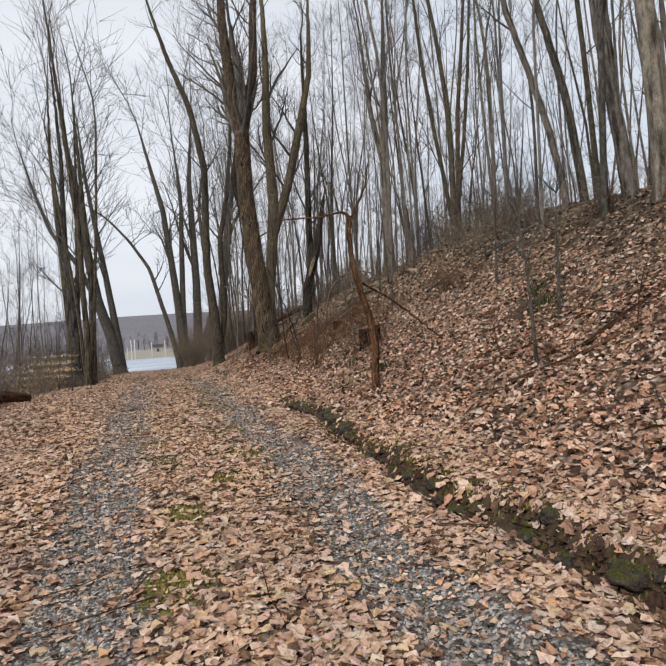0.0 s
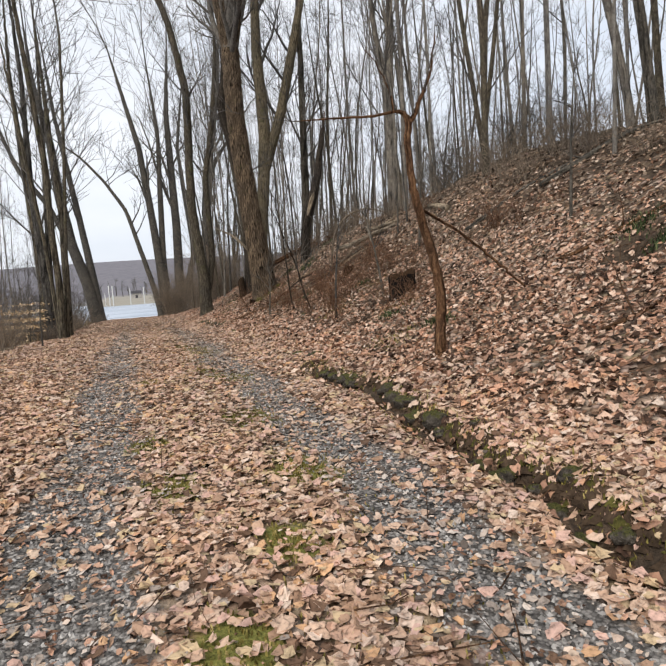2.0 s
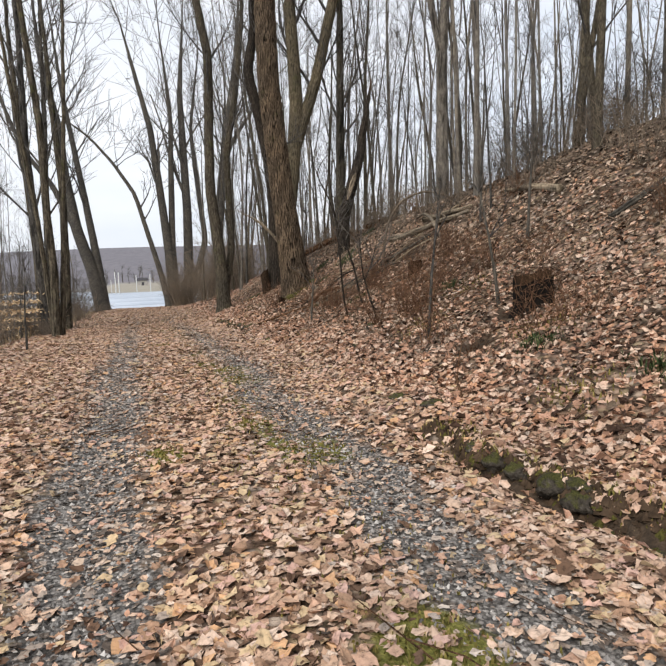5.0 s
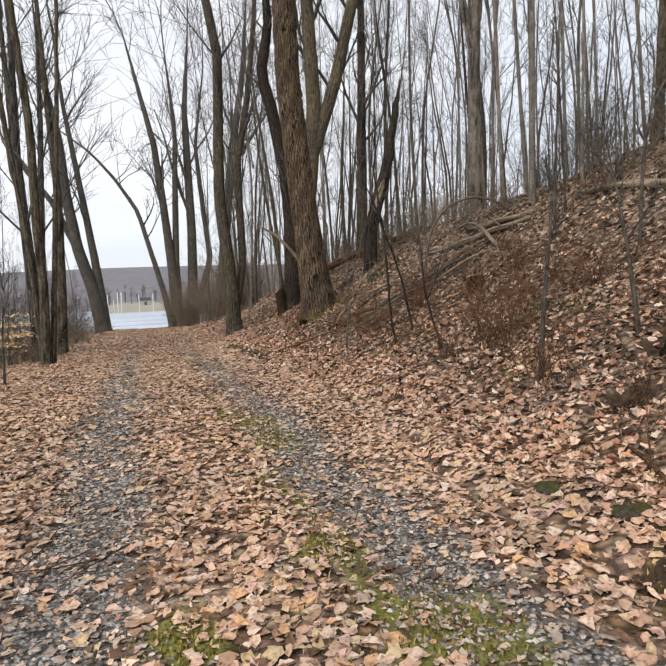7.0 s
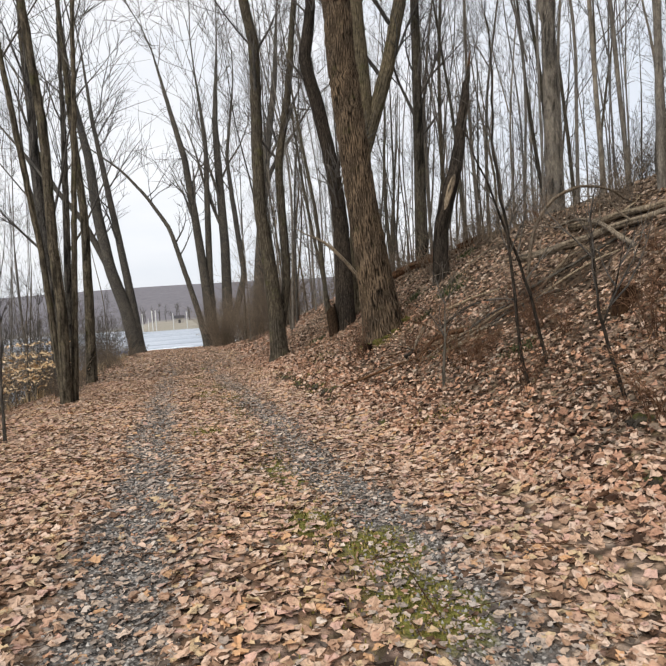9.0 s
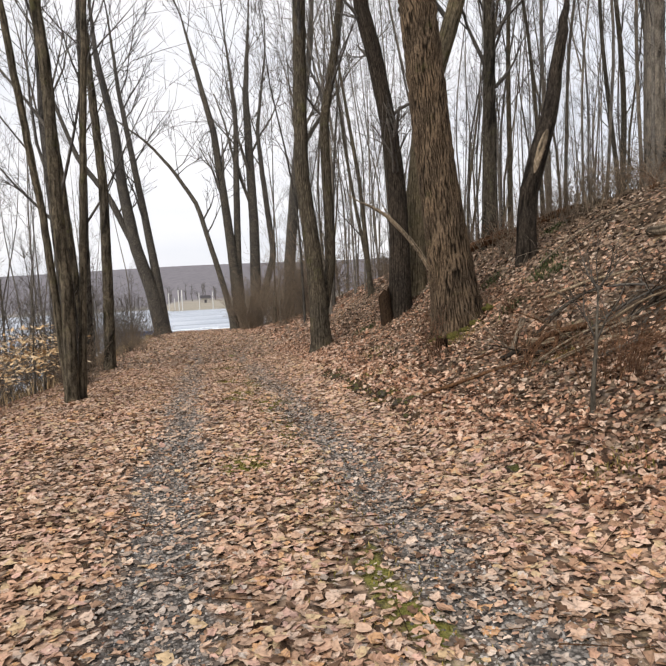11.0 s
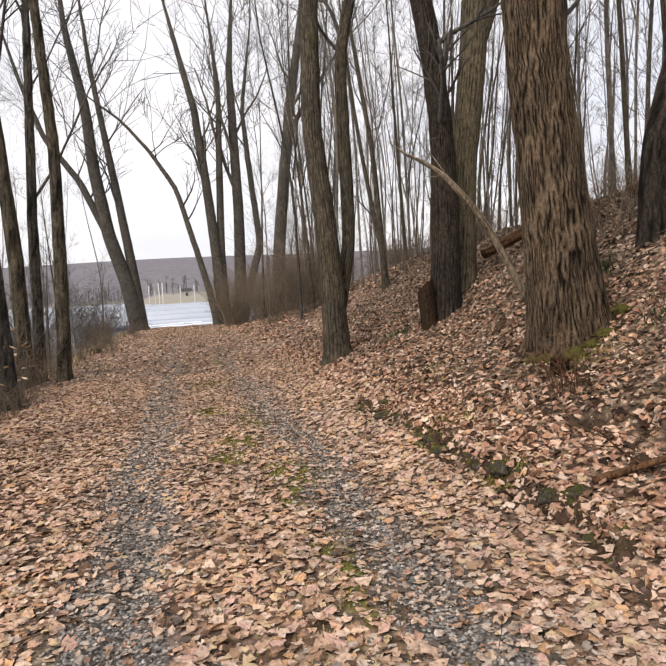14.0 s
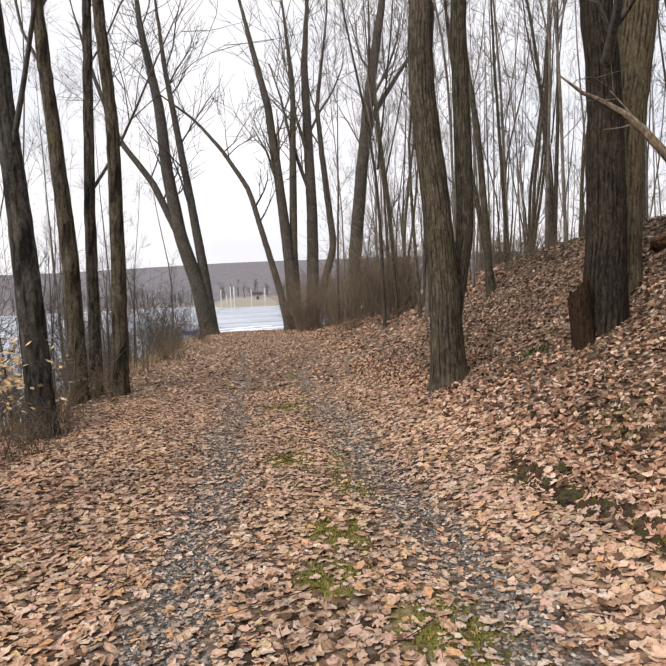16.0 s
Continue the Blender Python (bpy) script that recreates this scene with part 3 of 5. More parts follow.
tree("tree", [[(3.14, 31.0, 0.3, 0.28), (3.11, 31.0, 2.07, 0.235), (2.94, 31.0, 4.1, 0.21), (2.84, 31.0, 5.07, 0.195), (2.9, 31.0, 7, 0.18), (3.05, 31, 10.2, 0.165), (2.5, 31, 13.3, 0.14), (1.6, 31, 15.6, 0.11), (0.9, 31, 18.1, 0.06)],
              [(3.25, 31.15, 1.3, 0.15), (3.6, 31.3, 2.7, 0.135), (3.6, 31.3, 4, 0.14), (3.58, 31.3, 6.5, 0.125), (4.1, 31.3, 9, 0.11), (4.5, 31.3, 12, 0.08), (4.6, 31.4, 16, 0.03)]],
     "twin-stemmed tree beside the wheel track", M_BARK_GREEN, 4, 4.6, 14, 3.4, 70, 0.045, 0.45, depth=2, kids=4, least=0.007)
# left row along the edge of the lane
LEFT_ROW = [
    ([[(-2.61, 27.0, -0.05, 0.15), (-2.54, 27.0, 2.25, 0.14), (-2.62, 27.0, 3.7, 0.135), (-2.6, 27.0, 6.3, 0.125), (-2.9, 27.0, 10, 0.1), (-3.3, 27.0, 15, 0.05)],
      [(-2.46, 27.2, 0.0, 0.1), (-2.24, 27.2, 3.0, 0.08), (-1.95, 27.2, 6.6, 0.07), (-1.7, 27.3, 11, 0.05)],
      [(-2.7, 27.2, 0.1, 0.1), (-2.9, 27.2, 3.5, 0.08), (-3.3, 27.2, 7, 0.08), (-3.7, 27.3, 11, 0.03)]], "cluster of close tree stems with ropy dark bark"),
    ([[(-3.5, 32.0, -0.35, 0.27), (-3.58, 32, 2.7, 0.23), (-3.69, 32, 4.6, 0.19), (-3.78, 32, 6.6, 0.16), (-3.7, 32, 11, 0.11), (-3.9, 32, 16, 0.04)]], "straight brown tree at the edge of the lane"),
    ([[(-4.42, 37.5, -0.6, 0.26), (-4.42, 37.5, 3.1, 0.24), (-4.6, 37.5, 6.25, 0.2), (-4.75, 37.5, 9, 0.17), (-4.9, 37.5, 13, 0.1), (-4.8, 37.5, 17, 0.04)]], "straight brown tree at the edge of the lane"),
    ([[(-4.2, 38.2, -0.65, 0.2), (-4.04, 38.2, 4.3, 0.165), (-3.75, 38.2, 9.6, 0.13), (-3.6, 38.2, 15, 0.05)]], "slender upright tree at the edge of the lane"),
    ([[(-3.38, 37.3, -0.5, 0.24), (-3.24, 37.3, 2.54, 0.21), (-3.14, 37.3, 6.2, 0.18), (-3.3, 37.3, 9.2, 0.155), (-3.5, 37.3, 16, 0.05)]], "slender upright tree at the edge of the lane"),
]
for k, (stems, label) in enumerate(LEFT_ROW):
    stems = [[(a, b, c, r * 0.85) for a, b, c, r in s] for s in stems]
    tree("tree", stems, label, M_BARK_GREEN if k % 2 == 0 else M_BARK, 10 + k, 4.0, 7, 4.8, 26, 0.035, 0.35, depth=2, kids=4, least=0.011)
# far end of the lane
tree("leaning_tree", [[(-3.8, 74, -1.15, 0.75), (-4.55, 74, 3.0, 0.60), (-5.7, 74, 7.0, 0.54), (-6.5, 74, 12.6, 0.48), (-6.8, 74, 17.7, 0.4), (-7.9, 74, 24, 0.25), (-8.2, 74, 30, 0.08)],
                      [(-3.5, 74.2, -1.15, 0.5), (-4.0, 74.2, 4.1, 0.42), (-4.7, 74.2, 9.8, 0.34), (-5.4, 74.2, 15, 0.28), (-6.2, 74.2, 21, 0.2), (-6.7, 74, 28, 0.07)],
                      [(-5.6, 74, 6.6, 0.34), (-7.7, 74, 11.6, 0.28), (-10.1, 74, 15, 0.22), (-11.6, 74, 19.5, 0.16), (-13, 74, 25, 0.05)]],
     "pair of big dark trunks leaning over the river end", M_BARK, 21, 8, 22, 9, 16, 0, 0.3, depth=2, kids=4, least=0.022)
tree("leaning_tree", [[(2.75, 71, -0.9, 0.36), (2.12, 71, 2.45, 0.29), (1.1, 71, 6.5, 0.24), (0.09, 71, 10.4, 0.2), (-1.8, 71, 13.4, 0.15), (-3.8, 71, 15.8, 0.11), (-6.4, 71, 17.8, 0.05)]], "slim tree leaning far over the lane", M_BARK, 22, 6, 9, 6.0, 10, 0, 0.3, depth=2, kids=4, least=0.02)
tree("tree", [[(3.4, 72, -0.9, 0.62), (3.1, 72, 4.4, 0.45), (2.65, 72, 10.3, 0.38), (2.0, 72, 17, 0.3), (0.9, 72, 22, 0.2), (-0.2, 72, 27, 0.07)],
              [(3.6, 72.2, 0.2, 0.4), (3.5, 72.2, 5.1, 0.34), (3.75, 72.2, 11.3, 0.3), (4.1, 72.2, 18.7, 0.2), (3.5, 72, 26, 0.07)]], "twin-trunked tree at the end of the lane", M_BARK, 23, 9, 17, 10, 14, 0, 0.3, depth=2, kids=4, least=0.022)
tree("tree", [[(4.95, 73, -0.85, 0.56), (5.27, 73, 8.6, 0.45), (5.2, 73, 15.6, 0.38), (5.2, 73, 20.8, 0.28), (5.9, 73, 28, 0.08)],
              [(5.3, 73.2, 0.2, 0.4), (7.0, 73.2, 5.8, 0.3), (6.4, 73.2, 12.8, 0.25), (6.1, 73.2, 17.3, 0.18), (7.3, 73, 25, 0.06)]], "many-stemmed tree at the end of the lane", M_BARK, 24, 9, 17, 10, 14, 0, 0.3, depth=2, kids=4, least=0.022)
tree("tree", [[(6.3, 60, 0.3, 0.45), (6.5, 60, 3.6, 0.42), (7.16, 60, 9, 0.38), (7.9, 60, 14.2, 0.33), (9.0, 60, 20, 0.22), (9.6, 60, 26, 0.06)],
              [(7.3, 60, 9.6, 0.22), (8.1, 60, 12.9, 0.18), (9.9, 60, 15.5, 0.12), (12, 60, 18.5, 0.05)]], "tall tree forking high above the lane", M_BARK, 25, 9, 15, 8, 14, 0, 0.3, depth=2, kids=4, least=0.02)
# on the bank
snag = tree("broken_snag", [[(6.6, 26.0, 2.2, 0.2), (6.62, 26.0, 3.44, 0.185), (6.93, 26.0, 4.45, 0.19), (7.3, 26.0, 5.48, 0.15), (7.45, 26.0, 6.5, 0.12), (7.65, 26.0, 7.34, 0.09), (7.72, 26.0, 7.7, 0.03)]], "leaning dead snag with peeling bark and broken top", M_BARK_DARK, 31, 99, 0, 1, 30, 0.09, 0.4)
tree("tree", [[(7.87, 30.2, 2.4, 0.23), (8.0, 30.2, 6, 0.18), (8.1, 30.2, 8.8, 0.15), (8.2, 30.2, 11.5, 0.13), (8.3, 30.2, 17, 0.05)]], "slim greenish tree on the bank", M_BARK_GREEN, 32, 7, 10, 2.6, 24, 0.02)
tree("tree", [[(11.4, 28, 3.9, 0.27), (11.45, 28, 7.4, 0.22), (11.5, 28, 9.8, 0.2), (11.7, 28, 12, 0.17), (12, 28, 18, 0.05)], [(11.5, 28, 9.6, 0.15), (11.0, 28, 12, 0.12), (10.6, 28, 17, 0.04)]], "thick grey tree on top of the bank", M_BARK_GREY, 33, 9, 12, 3.5, 24, 0.02)
tree("tree", [[(10.8, 13, 3.9, 0.12), (10.75, 13, 4.7, 0.11), (10.43, 13, 7.0, 0.1), (9.74, 13, 9.4, 0.08), (9.0, 13, 14, 0.03)]], "leaning tree on top of the bank", M_BARK, 34, 7, 9, 2.5, 20, 0.03)
tree("tree", [[(10.4, 13.2, 3.9, 0.1), (10.33, 13.2, 4.8, 0.09), (9.88, 13.2, 6.7, 0.085), (8.98, 13.2, 9.2, 0.07), (8.2, 13.2, 13, 0.03)]], "leaning tree on top of the bank", M_BARK_GREY, 37, 7, 8, 2.5, 20, 0.03)
tree("tree", [[(9.45, 10, 3.5, 0.15), (9.19, 10, 5.4, 0.135), (8.95, 10, 6.9, 0.125), (8.6, 10, 13, 0.04)],
              [(9.3, 10.1, 4.6, 0.08), (9.28, 10.1, 6.0, 0.075), (9.2, 10.1, 8.0, 0.06), (9.2, 10.1, 12, 0.02)]], "grey-brown tree with two stems on top of the bank", M_BARK_GREY, 35, 6, 10, 2.5, 20, 0.03)
tree("tree", [[(9.15, 8.9, 3.4, 0.175), (9.09, 8.9, 5.5, 0.17), (9.0, 8.9, 7.1, 0.16), (8.9, 8.9, 13, 0.05)]], "straight grey-brown tree on top of the bank", M_BARK_GREY, 36, 7, 10, 2.5, 24, 0.03)
# small crooked tree on the bank foot, and thin saplings
tree("crooked_sapling", [[(3.31, 8.9, 0.6, 0.062), (3.36, 8.9, 1.21, 0.058), (3.25, 8.9, 1.77, 0.054), (3.13, 8.9, 2.16, 0.048), (3.06, 8.9, 2.53, 0.042), (3.03, 8.9, 2.97, 0.038), (3.09, 8.9, 3.16, 0.042), (3.05, 8.9, 3.25, 0.03), (2.94, 8.9, 3.26, 0.018), (2.6, 8.85, 3.17, 0.014), (2.19, 8.8, 3.14, 0.011), (1.69, 8.8, 3.1, 0.005)],
                         [(3.08, 8.9, 3.14, 0.034), (3.17, 8.9, 3.22, 0.026), (3.22, 8.9, 3.42, 0.02), (3.37, 8.9, 3.64, 0.014), (3.45, 8.9, 4.1, 0.007)],
                         [(2.9, 8.9, 3.25, 0.014), (2.85, 8.95, 3.6, 0.01), (2.6, 9.0, 4.0, 0.005)],
                         [(3.2, 8.9, 2.15, 0.018), (3.66, 8.9, 1.88, 0.016), (4.09, 8.9, 1.55, 0.016), (4.5, 8.9, 1.2, 0.014)]],
     "small crooked brown tree bent at the top", M_ROT, 41, 3.1, 14, 0.8, 16, 0.06, 0.3, depth=1, step=0.07)
for k, (x, y, hgt, lean) in enumerate(((4.5, 6.4, 1.75, -0.12), (3.65, 13.8, 1.9, 0.2), (4.6, 13.5, 1.5, -0.3), (5.6, 7.4, 1.8, 0.1), (6.6, 10.6, 2.2, 0.15), (6.2, 15.2, 2.4, 0.3), (3.6, 19.6, 1.2, 0.1), (5.4, 27.0, 2.2, 0.2), (-2.6, 21.6, 1.8, 0.1), (6.9, 17.8, 3.8, 0.2), (7.3, 18.0, 4.2, -0.2), (-4.3, 31.0, 3.4, 0.2), (-4.8, 34.2, 4.0, -0.3), (-5.2, 36.4, 3.6, 0.3), (-4.4, 40.5, 4.2, 0.2), (-5.0, 43.0, 3.8, -0.2), (-5.5, 39.0, 4.5, 0.1), (-4.9, 47.0, 4.4, 0.3), (-5.4, 52.0, 5.0, -0.3), (-4.8, 58.0, 4.6, 0.2))):
    z = ground_at(x, y)
    tree("sapling", [[(x, y, z, 0.026), (x + lean * 0.4, y, z + hgt * 0.5, 0.02), (x + lean, y, z + hgt, 0.007)]], "thin bare sapling among the leaves", M_BARK, 50 + k, z + hgt * 0.45, 7, 0.6, 8, 0, 0.2, depth=1, group="saplings", category="sapling")

for stems, label in (
        ([[(3.95, 17.9, 0.66, 0.034), (3.82, 17.9, 1.06, 0.03), (3.79, 17.9, 1.8, 0.028), (3.74, 17.9, 2.5, 0.026), (3.61, 17.9, 3.5, 0.022), (3.67, 17.9, 4.3, 0.016), (3.6, 17.9, 5.6, 0.007)]], "thin dark sapling on the bank foot"),
        ([[(4.33, 18.1, 0.8, 0.036), (4.12, 18.1, 1.8, 0.03), (3.89, 18.1, 2.48, 0.026), (3.58, 18.1, 3.3, 0.018), (3.3, 18.1, 3.9, 0.008)]], "thin dark sapling leaning over the lane"),
        ([[(3.95, 16.35, 0.75, 0.03), (3.82, 16.3, 1.05, 0.028), (3.66, 16.3, 1.5, 0.024), (3.63, 16.3, 1.95, 0.014), (3.6, 16.3, 2.4, 0.006)], [(3.68, 16.3, 1.46, 0.016), (3.85, 16.3, 1.78, 0.012), (3.95, 16.3, 2.2, 0.006)]], "thin forked dark sapling on the bank foot")):
    stems = [[(a, b, c, r * 0.62) for a, b, c, r in st] for st in stems]
    tree("sapling", stems, label, M_BARK_DARK, int(stems[0][0][0] * 100), 1.6, 9, 0.7, 10, 0.0, 0.3, depth=1, group="saplings", category="sapling", step=0.15)

# ---- woods behind: a few kinds of slim tree, repeated ----
KINDS = []
for k in range(14):  # the last four are lighter, for the depth of the wood
    rng = np.random.default_rng(200 + k)
    tall, r = rng.uniform(13, 19), (0.04, 0.055, 0.075, 0.04, 0.06, 0.035, 0.065, 0.105, 0.04, 0.055, 0.05, 0.07, 0.085, 0.04)[k]
    lean = rng.normal(0, 0.9, 2)
    mid = rng.normal(0, 0.25, 2)
    stems = [[(0, 0, 0, r), (mid[0], mid[1], tall * 0.35, r * 0.8), (lean[0] * 0.7, lean[1] * 0.7, tall * 0.65, r * 0.5), (lean[0], lean[1], tall, r * 0.12)]]
    if k % 4 == 1:
        stems.append([(mid[0], mid[1], tall * 0.34, r * 0.6), (mid[0] + 1.0, mid[1], tall * 0.6, r * 0.4), (mid[0] + 1.5, mid[1] + 0.3, tall * 0.95, r * 0.1)])
    if k % 4 == 3:
        stems.append([(0.1, 0, 0.1, r * 0.8), (-0.9, 0.3, tall * 0.4, r * 0.6), (-1.5, 0.4, tall * 0.9, r * 0.1)])
    kind = tree("tree", stems, "slim bare tree of the winter wood", (M_BARK_WOOD, M_BARK_GREY, M_BARK_GREEN, M_BARK_WOOD, M_BARK)[k % 5], 300 + k, tall * 0.16, 11 if k < 10 else 8, 2.5, 8, 0, 0.3, depth=2, group="winter wood", kids=4 if k < 10 else 3, least=0.007 if k < 10 else 0.01, step=1.1)
    KINDS.append(kind)
rng = np.random.default_rng(5)
spots = []


def scatter(n, x0, x1, y0, y1, gap, power=1.0):
    tries = 0
    while n and tries < 6000:
        tries += 1
        x, y = x0 + (x1 - x0) * rng.random() ** power, rng.uniform(y0, y1)
        if all((x - a) ** 2 + (y - b) ** 2 > gap * gap for a, b in spots):
            spots.append((x, y))
            n -= 1


scatter(32, 8.6, 11.5, 4, 44, 1.3)
scatter(165, 11, 34, 3, 72, 1.5, 1.3)
scatter(40, 6.5, 22, 44, 76, 1.5)
scatter(34, -20, -6.0, 26, 78, 1.5)
scatter(10, -10, -5.2, 24, 72, 1.5)
scatter(14, 4.4, 9, 35, 58, 1.2)
scatter(14, -12, 16, -24, -5, 3.0)
used = set()
for x, y in spots:
    lo, hi = (10, 14) if x > 17 or x < -9 or y < 0 else (0, 10)
    k = int(rng.integers(lo, hi))
    s = rng.uniform(0.75, 1.2) * (0.8 if x < 0 else 1.0)
    m = Matrix.Translation((x, y, ground_at(x, y) - 0.05)) @ Matrix.Rotation(rng.uniform(0, 6.28), 4, "Z") @ Matrix.Diagonal((s, s, s, 1))
    c = KINDS[k] if k not in used else copy_thing(KINDS[k], Matrix.Identity(4))
    c.matrix_basis = m
    used.add(k)


# ---- undergrowth ----
def canes(T, rng, n, tall, spread, r=0.008, arch=0.5, twigs=4):
    """A clump of thin arching stems with side twigs."""
    for _ in range(n):
        a, b = rng.uniform(0, 2 * np.pi), rng.uniform(0, 2 * np.pi)
        p = np.array([np.cos(b), np.sin(b), 0]) * spread * 0.35 * rng.random()
        d = np.array([np.cos(a) * 0.45, np.sin(a) * 0.45, 1.0])
        h = tall * rng.uniform(0.5, 1.1)
        path = [p + (0, 0, -0.05)]
        for k in range(4):
            d = d + rng.normal(0, 0.14, 3) + np.array([np.cos(a) * 0.2, np.sin(a) * 0.2, -0.25]) * arch * k * 0.6
            p = p + d / np.linalg.norm(d) * h / 4
            p[2] = max(p[2], 0.03)
            path.append(p)
        path = np.array(path)
        T.add(path, np.linspace(r, r * 0.35, 5), 3, tip=False)
        for _ in range(twigs):
            i = rng.integers(1, 4)
            w = rng.normal(0, 1, 3) + (0, 0, 0.7)
            w = w / np.linalg.norm(w) * h * rng.uniform(0.12, 0.32)
            q = path[i] + (path[i + 1] - path[i]) * rng.random()
            T.add([q, q + w], [r * 0.5, r * 0.25], 3, tip=False)
    return T


def bush_kinds(label, mat, count, n, tall, spread, seed, group, r=0.008, arch=0.5, twigs=4):
    out = []
    for k in range(count):
        rng = np.random.default_rng(seed + k)
        out.append(tagged(new("bush", canes(Tubes(), rng, n, tall, spread, r, arch, twigs).mesh("bush", mat)), label, "bush", group))
    return out


def plant(kinds, places, seed, lo=0.75, hi=1.25):
    rng = np.random.default_rng(seed)
    for k, (x, y) in enumerate(places):
        s = rng.uniform(lo, hi)
        m = Matrix.Translation((x, y, ground_at(x, y) - 0.02)) @ Matrix.Rotation(rng.uniform(0, 6.28), 4, "Z") @ Matrix.Diagonal((s, s, s, 1))
        ob = kinds[k] if k < len(kinds) else copy_thing(kinds[k % len(kinds)], Matrix.Identity(4))
        ob.matrix_basis = m


def spread_places(seed, n, x0, x1, y0, y1):
    rng = np.random.default_rng(seed)
    return [(rng.uniform(x0, x1), rng.uniform(y0, y1)) for _ in range(n)]


plant(bush_kinds("dense brown leafless thicket at the end of the lane", M_SCRUB, 4, 44, 4.0, 2.2, 600, "thicket by the river", 0.012, 0.3, 5), spread_places(1, 18, 4.0, 9, 54, 71) + spread_places(2, 8, 3.2, 4.6, 62, 70) + spread_places(21, 8, 4.4, 6.5, 44, 54), 3)
plant(bush_kinds("grey-brown leafless shrub by the lane edge", M_SCRUB, 4, 24, 1.9, 1.4, 620, "shrubs on the river side", 0.008, 0.4, 3),
      spread_places(4, 16, -6.2, -4.0, 36, 72) + spread_places(5, 14, -5.6, -3.6, 24, 36) + spread_places(6, 16, -6.0, -3.4, 12, 26) + spread_places(7, 10, -12, -5.5, 22, 70), 8)
plant(bush_kinds("reddish bramble canes on the leafy bank", M_CANE, 4, 22, 0.9, 0.9, 640, "brambles on the bank", 0.005, 0.8, 5),
      spread_places(9, 12, 3.6, 5.4, 11.5, 16.5) + spread_places(10, 12, 3.8, 6, 16.5, 20.5) + spread_places(22, 12, 5.5, 8.0, 11, 19) + spread_places(23, 3, 4.2, 5.6, 20.5, 24.5) + spread_places(24, 6, 6.5, 9, 24, 34) + spread_places(25, 5, 6.8, 9, 4, 12) + [(3.6, 12.6), (4.1, 12.1), (4.0, 21.6), (4.4, 22.6), (3.7, 23.9), (5.8, 14.2), (4.6, 26.9), (3.9, 17.8), (4.9, 18.6)], 11, 0.6, 1.2)
plant(bush_kinds("grey scrub along the top of the bank", M_SCRUB, 4, 44, 1.2, 2.4, 660, "scrub on the bank top", 0.007, 0.5, 4),
      spread_places(12, 22, 8.4, 11.5, 6, 44) + spread_places(13, 12, 6.8, 9.0, 14, 44) + spread_places(26, 10, 7.8, 10.4, 4, 30) + spread_places(14, 10, 5.0, 9.5, 40, 60), 15)

plant(bush_kinds("tall grey leafless thicket on the river slope", M_TWIG, 4, 26, 4.6, 2.4, 690, "thicket on the river slope", 0.012, 0.25, 6),
      spread_places(41, 32, -13.0, -5.6, 30, 76) + spread_places(42, 12, -8.5, -4.9, 44, 74), 17)
plant(bush_kinds("low brown weeds and twigs at the lane edge", M_SCRUB, 3, 20, 1.0, 0.9, 695, "weeds at the lane edge", 0.006, 0.6, 4),
      spread_places(43, 12, -4.6, -3.3, 33, 50) + spread_places(44, 8, -4.6, -3.0, 50, 72) + spread_places(45, 6, -3.9, -2.9, 27, 33), 18)
plant(bush_kinds("dark grey tangle of scrub on the hillside", M_TWIG, 4, 44, 2.1, 2.0, 680, "scrub on the hillside", 0.007, 0.45, 6),
      spread_places(31, 16, 9.0, 13.0, 17, 29), 16)

# ---- dead wood ----
def log(name, pts, mat, label, sides=14, rough=0.05, category="log", branches=0, seed=0, group="fallen wood"):
    rng = np.random.default_rng(seed)
    x, y, z, _ = pts[0]
    root = thing(name, x, y, z, label, category, group)
    path, rad = course([(a - x, b - y, c - z, r) for a, b, c, r in pts], 0.15, 0.006, rng)
    part("log_body", Tubes().add(path, rad, sides, rough, foot=True).mesh("log_body", mat), root)
    for _ in range(branches):
        i = rng.integers(1, len(path) - 1)
        T = Tubes()
        limb(T, path[i], rng.normal(0, 1, 3) + (0, 0, 0.4), rng.uniform(0.4, 1.0), rad[i] * 0.5, 1, rng, 0.0, 0.2, 3)
        part("branch", T.mesh("branch", mat), root)
    return root


def lying(x0, y0, x1, y1, r, lift=0.0, n=5):
    """Points of a stick that lies along the ground between two places."""
    out = []
    for k in range(n):
        u = k / (n - 1)
        x, y = x0 + (x1 - x0) * u, y0 + (y1 - y0) * u
        out.append((x, y, ground_at(x, y) + r * 0.7 + lift * math.sin(math.pi * u), r * (1 - 0.45 * u)))
    return out


log("fallen_log", lying(7.0, 22.9, 7.55, 19.4, 0.09, 0.05, 7), M_DEADWOOD, "long pale fallen trunk lying along the bank", branches=2, seed=1)
log("fallen_log", lying(7.85, 22.4, 7.75, 19.6, 0.08, 0.05, 7), M_DEADWOOD, "pale barkless fallen trunk on the bank", branches=1, seed=2)
log("fallen_log", lying(6.85, 19.5, 7.95, 23.1, 0.045, 0.35, 7), M_DEADWOOD, "grey broken pole across the brush heap", branches=1, seed=3)
log("fallen_log", lying(4.55, 22.45, 5.15, 22.0, 0.06, 0.04), M_DEADWOOD, "pale stub of a limb below the brush heap", seed=30)
log("fallen_log", lying(4.3, 21.4, 5.0, 21.0, 0.035, 0.06), M_DEADWOOD, "pale stub of a limb below the brush heap", seed=31)
log("fallen_log", lying(6.2, 25.0, 8.0, 24.0, 0.018, 0.25, 7), M_DEADWOOD, "thin pale pole lying across the bank", 8, seed=32, branches=3)
log("fallen_log", lying(7.28, 15.7, 7.98, 18.5, 0.08), M_DEADWOOD, "short grey log end on the bank", seed=4)
